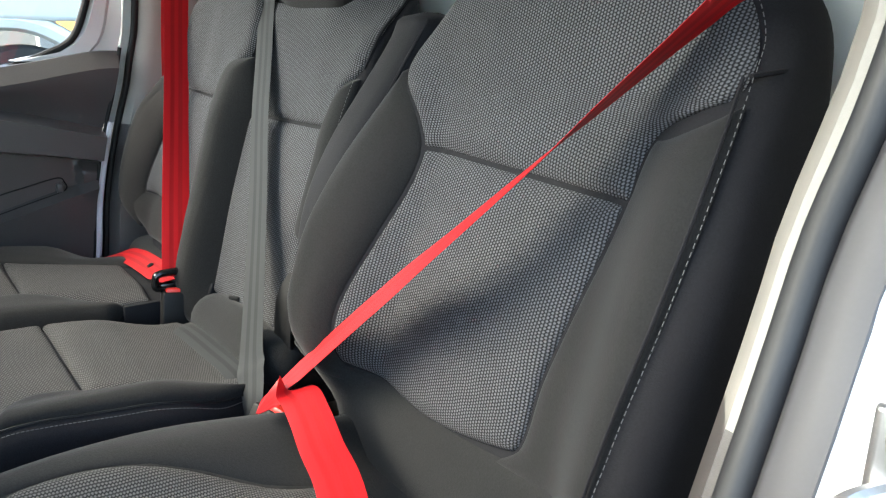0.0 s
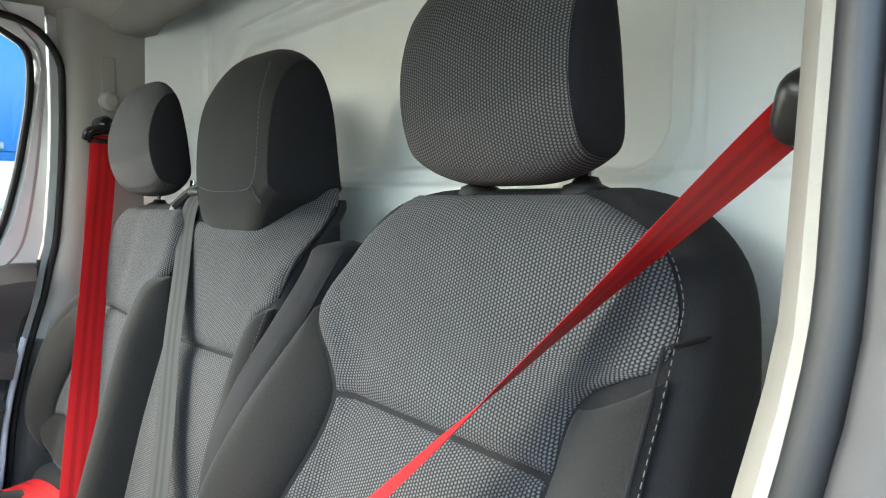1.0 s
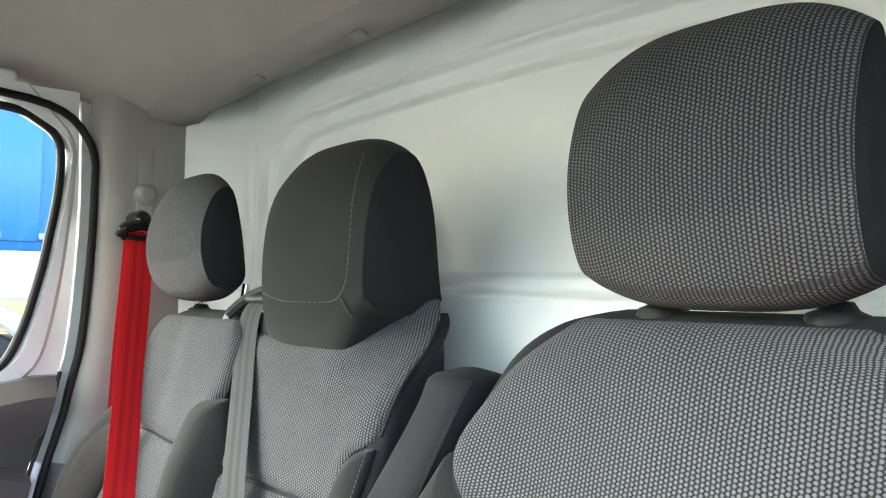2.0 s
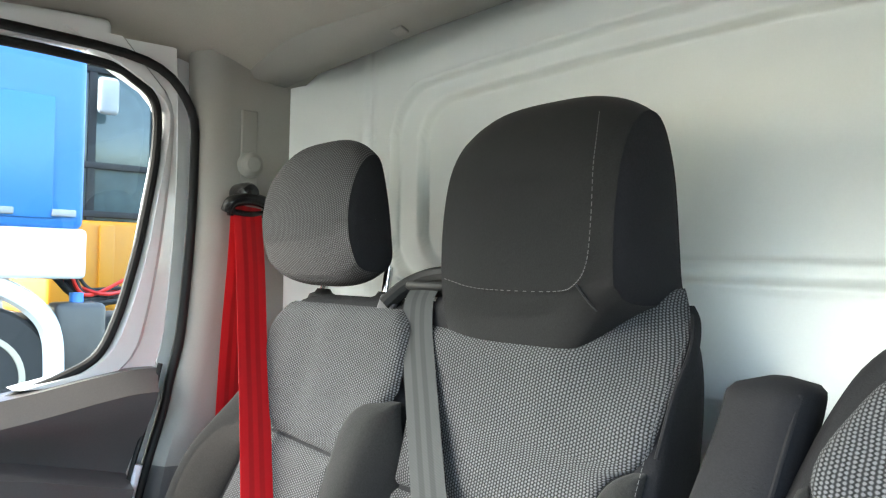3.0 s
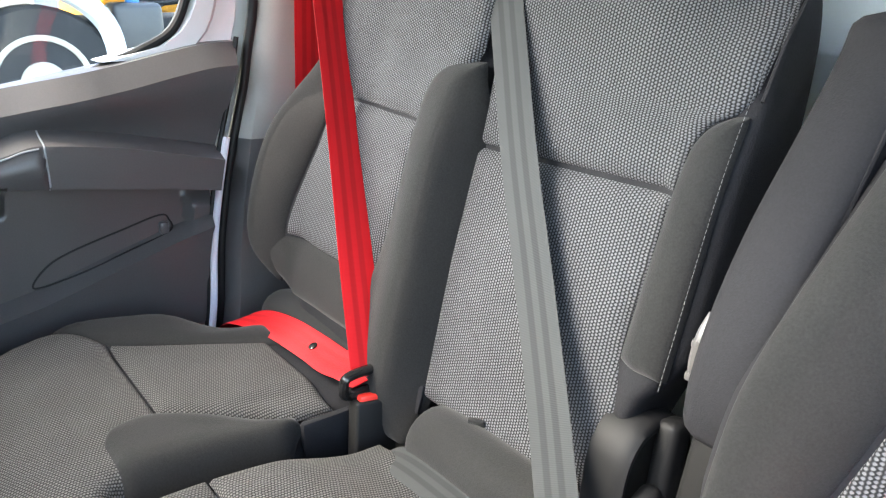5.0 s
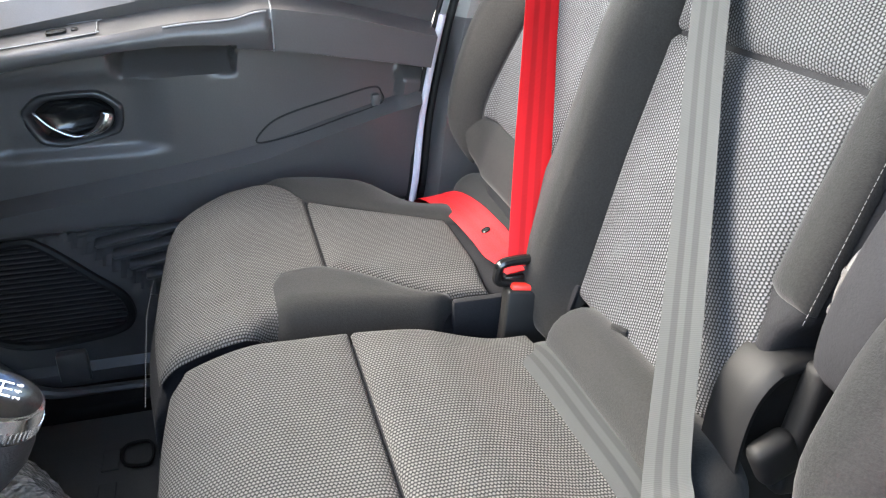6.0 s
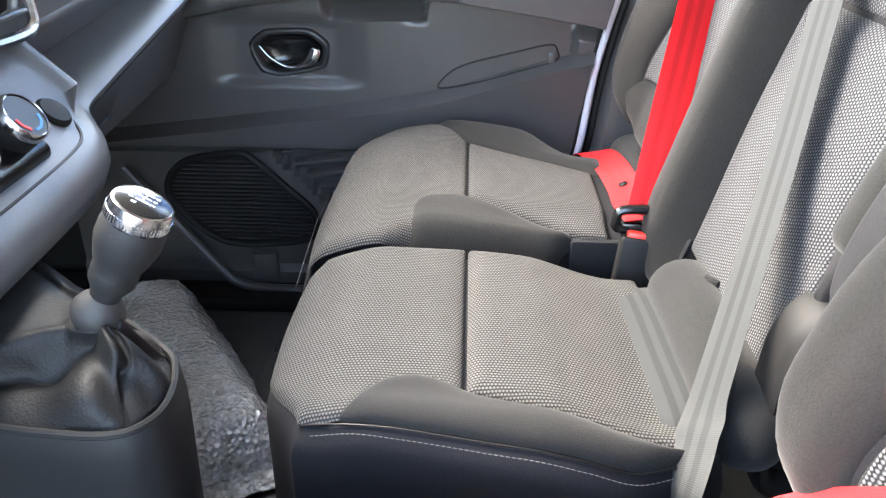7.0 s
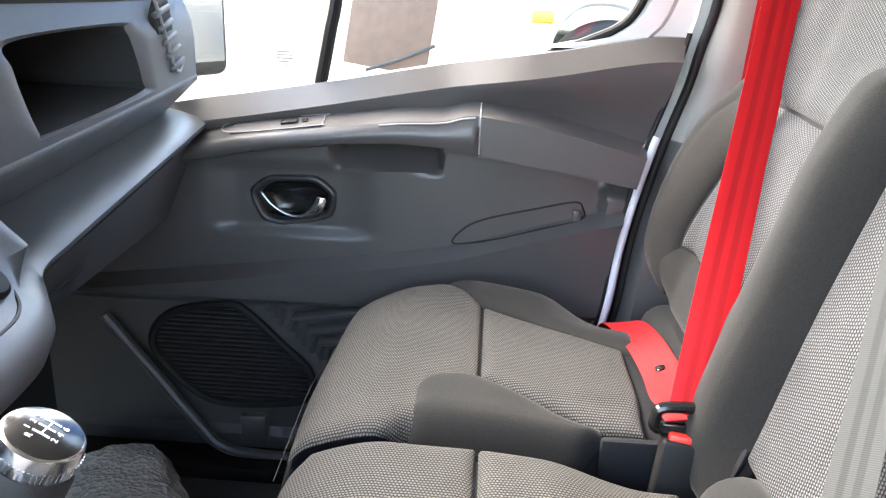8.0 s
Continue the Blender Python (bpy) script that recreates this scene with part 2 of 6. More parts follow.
def rbox(size, at, bevel=0.004, turn=(0, 0, 0), seg=2, bm=None):
    """A box with rounded edges, added to bm."""
    own = bmesh.new()
    bmesh.ops.create_cube(own, size=1)
    bmesh.ops.scale(own, verts=own.verts, vec=size)
    if bevel:
        bmesh.ops.bevel(own, geom=own.edges[:], offset=bevel, segments=seg, profile=0.5, affect="EDGES")
    bmesh.ops.transform(own, verts=own.verts, matrix=pose(*at, *turn))
    if bm is None:
        return own
    tmp = bpy.data.meshes.new("tmp")
    own.to_mesh(tmp)
    own.free()
    bm.from_mesh(tmp)
    bpy.data.meshes.remove(tmp)
    return bm


def grid_faces(n, m, close_n=False, close_m=False):
    faces = []
    for i in range(n if close_n else n - 1):
        for j in range(m if close_m else m - 1):
            a, b = (i + 1) % n, (j + 1) % m
            faces.append((i * m + j, a * m + j, a * m + b, i * m + b))
    return faces


def lathe(profile, at, axis_turn=(0, 0, 0), seg=24):
    """Solid of revolution about local z; profile: (radius, height) from bottom to top."""
    bm = bmesh.new()
    rings = []
    for r, z in profile:
        rings.append([bm.verts.new((r * math.cos(2 * math.pi * k / seg), r * math.sin(2 * math.pi * k / seg), z)) for k in range(seg)])
    for a, b in zip(rings, rings[1:]):
        for k in range(seg):
            bm.faces.new((a[k], a[(k + 1) % seg], b[(k + 1) % seg], b[k]))
    bm.faces.new(rings[0][::-1])
    bm.faces.new(rings[-1])
    bmesh.ops.transform(bm, verts=bm.verts, matrix=pose(*at, *axis_turn))
    return bm


def spline(pts, n):
    """n points along a Catmull-Rom curve through pts."""
    p = np.array(pts, float)
    p = np.vstack([2 * p[0] - p[1], p, 2 * p[-1] - p[-2]])
    out = []
    for s in np.linspace(0, len(p) - 3 - 1e-6, n):
        k, t = int(s), s - int(s)
        a, b, c, d = p[k:k + 4]
        out.append(0.5 * (2 * b + (c - a) * t + (2 * a - 5 * b + 4 * c - d) * t * t + (3 * b - a - 3 * c + d) * t ** 3))
    return np.array(out)


def loop_spline(pts, n):
    """n points round a closed Catmull-Rom curve through pts."""
    p = np.array(pts, float)
    k = len(p)
    out = []
    for s in np.linspace(0, k, n, endpoint=False):
        i, t = int(s), s - int(s)
        a, b, c, d = p[(i - 1) % k], p[i % k], p[(i + 1) % k], p[(i + 2) % k]
        out.append(0.5 * (2 * b + (c - a) * t + (2 * a - 5 * b + 4 * c - d) * t * t + (3 * b - a - 3 * c + d) * t ** 3))
    return np.array(out)


def tube(pts, radius, n=40, seg=10, closed=False):
    """A round bar along a curve."""
    c = spline(pts, n) if not closed else loop_spline(pts, n)
    bm = bmesh.new()
    rings = []
    for i, q in enumerate(c):
        d = Vector(c[(i + 1) % n] if (closed or i + 1 < n) else q) - Vector(c[i - 1] if (closed or i > 0) else q)
        d.normalize()
        a = d.orthogonal().normalized() if i == 0 else (last - last.dot(d) * d).normalized()
        last = a
        b = d.cross(a)
        rings.append([bm.verts.new(Vector(q) + radius * (math.cos(2 * math.pi * k / seg) * a + math.sin(2 * math.pi * k / seg) * b)) for k in range(seg)])
    pairs = list(zip(rings, rings[1:])) + ([(rings[-1], rings[0])] if closed else [])
    for a, b in pairs:
        for k in range(seg):
            bm.faces.new((a[k], a[(k + 1) % seg], b[(k + 1) % seg], b[k]))
    if not closed:
        bm.faces.new(rings[0][::-1])
        bm.faces.new(rings[-1])
    return bm


def capsule(pts, radius, n=40, seg=20):
    """A soft roll along a curve with rounded ends."""
    c = spline(pts, n)
    verts = []
    total = sum(np.linalg.norm(c[i + 1] - c[i]) for i in range(n - 1))
    for i, q in enumerate(c):
        d = min(i, n - 1 - i) * total / (n - 1)
        r = radius * math.sqrt(max(0.02, 1 - max(0.0, 1 - d / radius) ** 2))
        for k in range(seg):
            a = 2 * math.pi * k / seg
            verts.append((q[0], q[1] + r * math.cos(a), q[2] + r * math.sin(a)))
    faces = grid_faces(n, seg, close_m=True) + [tuple(range(seg)), tuple((n - 1) * seg + k for k in range(seg))]
    bm = bmesh.new()
    vs = [bm.verts.new(v) for v in verts]
    for f in faces:
        bm.faces.new([vs[i] for i in f])
    return bm


def stitches(name, pts, parent, n, length=0.0042, thick=0.0004):
    """A row of short threads along a curve."""
    c = spline(pts, n * 2)
    bm = bmesh.new()
    for i in range(0, len(c) - 1, 2):
        a, b = Vector(c[i]), Vector(c[i + 1])
        d = (b - a)
        if d.length < 1e-6:
            continue
        m = Matrix.Translation((a + b) / 2) @ d.to_track_quat("X", "Z").to_matrix().to_4x4()
        own = bmesh.ops.create_cube(bm, size=1)
        bmesh.ops.scale(bm, verts=own["verts"], vec=(min(length, d.length * 1.4), thick * 1.6, thick * 1.6))
        bmesh.ops.transform(bm, verts=own["verts"], matrix=m)
    return part(name, bm, M_STITCH, parent, "pale grey seam stitching", 60)


def ribbon(name, pts, sides, width, material, parent, label="", n=70, thick=0.0013, gather=None):
    """Webbing strap: centre line pts, width directions sides; gather narrows it over its length."""
    c, w = spline(pts, n), spline(sides, n)
    across = np.linspace(-0.5, 0.5, 13)
    verts, uvs, run = [], [], 0.0
    m = 2 * len(across)
    for i in range(n):
        d = c[min(i + 1, n - 1)] - c[max(i - 1, 0)]
        d /= np.linalg.norm(d)
        s = w[i] - d * (w[i] @ d)
        s /= np.linalg.norm(s)
        nor = np.cross(d, s)
        if i:
            run += np.linalg.norm(c[i] - c[i - 1])
        wide = width * (gather(i / (n - 1)) if gather else 1.0)
        top = []
        for a in across:
            rib = 0.00012 * math.cos(a * 2 * math.pi * 4)
            edge = 0.35 if abs(a) > 0.49 else 1.0
            top.append((c[i] + s * a * wide + nor * (thick * edge / 2 + rib * edge), (a + 0.5, run)))
        bot = [(c[i] + s * a * wide - nor * (thick * (0.35 if abs(a) > 0.49 else 1.0) / 2 - 0.00012 * math.cos(a * 2 * math.pi * 4)), (a + 0.5, run)) for a in across[::-1]]
        for v, u in top + bot:
            verts.append(tuple(v))
            uvs.append(u)
    faces = grid_faces(n, m, close_m=True)
    faces += [tuple(range(m)), tuple((n - 1) * m + k for k in range(m))]
    return build(name, verts, faces, material, parent, label, uvs, 50)


# ---- upholstery: surfaces are heights over a plane ----
def curve(*pts):
    """Function through (at, value) pairs, smoothly joined."""
    xs, ys = [p[0] for p in pts], [p[1] for p in pts]

    def f(v):
        if v <= xs[0]:
            return ys[0]
        if v >= xs[-1]:
            return ys[-1]
        k = max(i for i in range(len(xs)) if xs[i] <= v)
        k = min(k, len(xs) - 2)
        t = (v - xs[k]) / (xs[k + 1] - xs[k])
        h = xs[k + 1] - xs[k]
        m0 = (ys[k + 1] - ys[k - 1]) / (xs[k + 1] - xs[k - 1]) if k else (ys[1] - ys[0]) / h
        m1 = (ys[k + 2] - ys[k]) / (xs[k + 2] - xs[k]) if k + 2 < len(xs) else (ys[-1] - ys[-2]) / (xs[-1] - xs[-2])
        return (2 * t ** 3 - 3 * t * t + 1) * ys[k] + (t ** 3 - 2 * t * t + t) * h * m0 + (3 * t * t - 2 * t ** 3) * ys[k + 1] + (t ** 3 - t * t) * h * m1
    return f


def step(a, b, v):
    t = min(1, max(0, (v - a) / (b - a)))
    return t * t * (3 - 2 * t)


def bump2(x, y, cx, cy, rx, ry):
    return math.exp(-((x - cx) / rx) ** 2 - ((y - cy) / ry) ** 2)


def spread(n, soft):
    """n parameters in 0..1, closer together near both ends."""
    t = np.linspace(0, 1, n)
    return t - soft * np.sin(2 * math.pi * t) / (2 * math.pi)


def wrinkle(a, b, size):
    return size * noise.noise(Vector((a * 14, b * 14, 3.1))) + 0.4 * size * noise.noise(Vector((a * 40, b * 40, 7.7)))


def pad(name, material, parent, surf, left, right, low, high, plane, puff=0.010, sink=0.008, rim=0.022, n=26, m=34, label="", crease=0.0006):
    """A padded cloth panel sewn in at its edges. plane 'xz': a back (surf gives y, front is -y); 'xy': a cushion (surf gives z).
    left, right: edges across as functions of the second coordinate; low, high: lower and upper edge as functions of 0..1 across."""
    verts, uvs = [], []
    for u in spread(n, 0.7):
        for v in spread(m, 0.7):
            b = low(u) + (high(u) - low(u)) * v
            l, r = left(b), right(b)
            a = l + (r - l) * u
            d = min(u * (r - l), (1 - u) * (r - l), v * (high(u) - low(u)), (1 - v) * (high(u) - low(u)))
            t = min(1, max(0, d) / rim)
            lift = puff * math.sqrt(max(0, 1 - (1 - t) ** 2)) - sink + wrinkle(a, b, crease)
            s = surf(a, b)
            verts.append((a, s - lift, b) if plane == "xz" else (a, b, s + lift))
            uvs.append((a, b))
    # cloth coordinates follow the surface, so that the weave keeps its size on the steep sides
    p = np.array(verts).reshape(n, m, 3)
    across, along = np.linalg.norm(np.diff(p, axis=0), axis=2), np.linalg.norm(np.diff(p, axis=1), axis=2)
    cu = np.concatenate([np.zeros((1, m)), np.cumsum(across, axis=0)])
    cv = np.concatenate([np.zeros((n, 1)), np.cumsum(along, axis=1)], axis=1)
    cu += p[n // 2, :, 0] - cu[n // 2, :]
    cv += (p[:, m // 2, 2 if plane == "xz" else 1] - cv[:, m // 2])[:, None]
    uvs = [(cu[i, j], cv[i, j]) for i in range(n) for j in range(m)]
    return build(name, verts, grid_faces(n, m), material, parent, label, uvs)


def core_back(name, material, parent, surf, left, right, z0, z1, thick, round_r, n=36, m=44, label=""):
    """Closed body of a backrest behind its panels."""
    verts = []
    us, vs = spread(n, 0.85), spread(m, 0.8)
    for side in (0, 1):
        for u in us:
            for v in vs:
                z = z0 + (z1 - z0) * v
                l, r = left(z), right(z)
                x = l + (r - l) * u
                e = min(x - l, r - x, z1 - z, z - z0)
                q = max(0, round_r - max(0, e))
                drop = round_r - math.sqrt(max(0, round_r ** 2 - q * q))
                mid = surf((l + r) / 2, z)
                if side == 0:
                    verts.append((x, surf(x, z) + 0.006 + drop, z))
                else:
                    verts.append((x, max(mid + thick - drop, surf(x, z) + 0.006 + round_r), z))
    faces = grid_faces(n, m)
    k = n * m
    faces += [tuple(k + i for i in f[::-1]) for f in grid_faces(n, m)]
    for i in range(n - 1):
        faces += [(i * m, k + i * m, k + (i + 1) * m, (i + 1) * m), (i * m + m - 1, (i + 1) * m + m - 1, k + (i + 1) * m + m - 1, k + i * m + m - 1)]
    for j in range(m - 1):
        faces += [(j, j + 1, k + j + 1, k + j), ((n - 1) * m + j, k + (n - 1) * m + j, k + (n - 1) * m + j + 1, (n - 1) * m + j + 1)]
    uvs = [(v[0], v[2]) for v in verts]
    return build(name, verts, faces, material, parent, label, uvs, 75)


def core_cushion(name, material, parent, surf, left, right, y0, y1, depth, round_r, n=36, m=44, label=""):
    """Closed body of a seat cushion below its panels; y0 is the front edge at each 0..1 across."""
    verts = []
    us, vs = spread(n, 0.85), spread(m, 0.8)
    for side in (0, 1):
        for u in us:
            for v in vs:
                f = y0(u)
                y = f + (y1 - f) * v
                l, r = left(y), right(y)
                x = l + (r - l) * u
                e = min(x - l, r - x, y - f)
                q = max(0, round_r - max(0, e))
                drop = round_r - math.sqrt(max(0, round_r ** 2 - q * q))
                verts.append((x, y, surf(x, y) - 0.006 - drop if side == 0 else surf((l + r) / 2, y) - depth + 0.3 * drop))
    faces = grid_faces(n, m)
    k = n * m
    faces += [tuple(k + i for i in f[::-1]) for f in grid_faces(n, m)]
    for i in range(n - 1):
        faces += [(i * m, k + i * m, k + (i + 1) * m, (i + 1) * m), (i * m + m - 1, (i + 1) * m + m - 1, k + (i + 1) * m + m - 1, k + i * m + m - 1)]
    for j in range(m - 1):
        faces += [(j, j + 1, k + j + 1, k + j), ((n - 1) * m + j, k + (n - 1) * m + j, k + (n - 1) * m + j + 1, (n - 1) * m + j + 1)]
    return build(name, verts, faces, material, parent, label, [(v[0], v[1]) for v in verts], 75)


def headrest(parent, cx, section, half, cover, side, shrink, fx=0.0, name="headrest", lift=0.0):
    """Cushion with a (y, z) section drawn out along x, cloth cover in front, plain cloth cheeks at the ends."""
    sec = loop_spline(section, 56)
    cy, cz = sec[:, 0].mean(), sec[:, 1].min() + 0.42 * (sec[:, 1].max() - sec[:, 1].min())
    n = 30
    verts, uvs = [], []
    run = np.concatenate([[0], np.cumsum(np.linalg.norm(np.diff(sec, axis=0), axis=1))])
    for i, u in enumerate(np.linspace(-1, 1, n)):
        u2 = math.sin(u * math.pi / 2)
        s = 1 - shrink * abs(u2) ** 3.2
        for j, (y, z) in enumerate(sec):
            verts.append((cx + half * u2, cy + (y - cy) * (1 - 0.4 * (1 - s)), cz + (z - cz) * s + lift * step(0.35, 1.0, u2) * (1 - step(0.0, 0.10, z - sec[:, 1].min()))))
            uvs.append((cx + half * u2, run[j]))
    body = build(name, verts, grid_faces(n, 56, close_m=True), cover, parent, "", uvs)
    for end, sign in ((0, -1), (n - 1, 1)):
        ring = [verts[end * 56 + j] for j in range(56)]
        cen = np.mean(ring, axis=0)
        vv, rr = [], 7
        for k in range(rr):
            t = k / (rr - 1)
            for p in ring:
                q = cen + (np.array(p) - cen) * (1.008 - t)
                bulge = 0.009 * math.sqrt(max(0, 1 - (1 - t) ** 2))
                vv.append((q[0] + sign * (bulge - 0.0015), q[1], q[2]))
        build("side_panel", vv, grid_faces(rr, 56, close_m=True), side, body, "plain black cloth cheek")
    return body

# ---- shell of the cab ----
FLOOR = 0.03
front_edge = curve((0.0, -0.45), (0.10, -0.43), (0.36, -0.372), (0.50, -0.356), (0.65, -0.325), (0.74, -0.299), (0.80, -0.287), (0.868, -0.272), (1.10, -0.258), (1.34, -0.262))

driver_edge = curve((0.0, -0.60), (0.30, -0.525), (0.535, -0.452), (0.716, -0.386), (0.80, -0.366), (0.91, -0.350), (1.10, -0.335), (1.24, -0.34), (1.34, -0.40))

floor = tagged(part("floor", rbox((1.78, 2.0, 0.06), (0.0, -0.90, FLOOR - 0.03), 0.004), M_MAT), "black rubber cab floor covering", "floor", kind="structure")


def bulkhead():
    """Pressed steel partition: a field with swages, as heights over the wall."""
    xs = np.linspace(-0.95, 0.95, 480)
    zs = np.concatenate([np.linspace(0.02, 0.80, 50), np.linspace(0.805, 1.42, 210)])

    def sd(x, z, x0, x1, z0, z1, r):
        qx = abs(x - (x0 + x1) / 2) - (x1 - x0) / 2 + r
        qz = abs(z - (z0 + z1) / 2) - (z1 - z0) / 2 + r
        return math.hypot(max(qx, 0), max(qz, 0)) + min(max(qx, qz), 0) - r
    verts = []
    for x in xs:
        for z in zs:
            arch = 0.06 * (x + 0.10) ** 2
            d = sd(x, z + arch, -0.618, 0.492, 0.966, 1.286, 0.085)
            e = sd(x, z + arch, -0.566, 0.458, 0.990, 1.258, 0.070)
            y = 0.015 * (1 - step(-0.0065, 0.0, d)) + 0.018 * (1 - step(-0.008, 0.0, e))
            y -= 0.003 * math.exp(-(d / 0.005) ** 2)
            y += 0.0035 * math.exp(-((z - 0.976) / 0.0035) ** 2) * step(-0.60, -0.5, x)
            y -= 0.006 * step(0.835, 0.843, z) * (1 - step(0.966, 0.973, z))
            y -= 0.004 * step(0.505, 0.508, x)
            y += 0.003 * math.exp(-((x - 0.507) / 0.0025) ** 2)
            y -= 0.010 * (1 - step(-0.690, -0.676, x)) + 0.095 * (1 - step(-0.815, -0.690, x))
            y -= 0.004 * math.exp(-((x + 0.668) / 0.004) ** 2)
            y += 0.0012 * noise.noise(Vector((x * 5, z * 5, 0)))
            verts.append((x, y, z))
    n, m = len(xs), len(zs)
    k = n * m
    verts += [(v[0], v[1] + 0.03, v[2]) for v in verts]
    faces = grid_faces(n, m) + [tuple(k + i for i in f[::-1]) for f in grid_faces(n, m)]
    for i in range(n - 1):
        faces += [(i * m, k + i * m, k + (i + 1) * m, (i + 1) * m), (i * m + m - 1, (i + 1) * m + m - 1, k + (i + 1) * m + m - 1, k + i * m + m - 1)]
    for j in range(m - 1):
        faces += [(j, j + 1, k + j + 1, k + j), ((n - 1) * m + j, k + (n - 1) * m + j, k + (n - 1) * m + j + 1, (n - 1) * m + j + 1)]
    return tagged(build("wall_rear", verts, faces, M_BULK), "white painted pressed steel bulkhead with swages", "wall", kind="structure")


bulkhead()


def ceiling():
    """Felt headliner, domed, with a dropped rear edge."""
    xs, ys = np.linspace(-0.92, 0.92, 60), np.linspace(-1.06, -0.075, 50)

    def z(x, y):
        base = 1.400 - 0.075 * step(-0.34, -0.075, y) - 0.072 * step(0.62, 0.95, abs(x))
        base += 0.018 * math.exp(-((y + 0.42) / 0.10) ** 2) - 0.006 * math.exp(-((y + 0.30) / 0.05) ** 2)
        return base - 0.03 * step(-0.85, -1.06, y) if y < -0.85 else base
    verts = [(x, y, z(x, y)) for x in xs for y in ys]
    n, m = len(xs), len(ys)
    k = n * m
    verts += [(v[0], v[1], v[2] + 0.06) for v in verts]
    faces = [f[::-1] for f in grid_faces(n, m)] + [tuple(k + i for i in f) for f in grid_faces(n, m)]
    for i in range(n - 1):
        faces += [(i * m, k + i * m, k + (i + 1) * m, (i + 1) * m), (i * m + m - 1, (i + 1) * m + m - 1, k + (i + 1) * m + m - 1, k + i * m + m - 1)]
    for j in range(m - 1):
        faces += [(j, j + 1, k + j + 1, k + j), ((n - 1) * m + j, k + (n - 1) * m + j, k + (n - 1) * m + j + 1, (n - 1) * m + j + 1)]
    return tagged(build("ceiling", verts, faces, M_LINER), "beige felt headliner", "ceiling", kind="structure")


ceiling()
# added out of sight: keeps outside light off the top of the bulkhead
tagged(part("roof_light_stop", rbox((1.86, 0.11, 0.125), (0, -0.022, 1.4275), 0.004), M_LINER), "hidden beige box added to block light above the bulkhead", "beam", kind="structure")
# outer roof skin and rear strip that close the cab above
tagged(part("roof", rbox((1.92, 1.30, 0.02), (0, -0.42, 1.50), 0.006), M_WHITE), "white painted van roof skin", "roof", kind="structure")
band = spline([(0.70, -0.085, 1.318), (0.3, -0.085, 1.321), (-0.1, -0.085, 1.321), (-0.42, -0.085, 1.319), (-0.54, -0.088, 1.313), (-0.61, -0.090, 1.309), (-0.70, -0.098, 1.302), (-0.80, -0.112, 1.290), (-0.90, -0.120, 1.278)], 60)
verts = []
for p in band:
    for a, c in ((0.0, 0.034), (0.004, 0.006), (-0.004, -0.003), (-0.030, -0.001), (-0.062, 0.006), (-0.078, 0.034)):
        verts.append((p[0], p[1] + a + 0.010, p[2] + c))
trim = tagged(build("trim", verts, grid_faces(60, 6, close_m=True) + [tuple(range(6)), tuple(59 * 6 + k for k in range(6))], M_TRIM, sharp=60), "beige rolled rear edge of the headliner", "trim", kind="structure")
for x in (-0.459, -0.165, 0.13):
    part("clip", rbox((0.026, 0.016, 0.005), (x, -0.108, 1.3155), 0.002, (-22, 0, 0)), M_TRIM, trim)


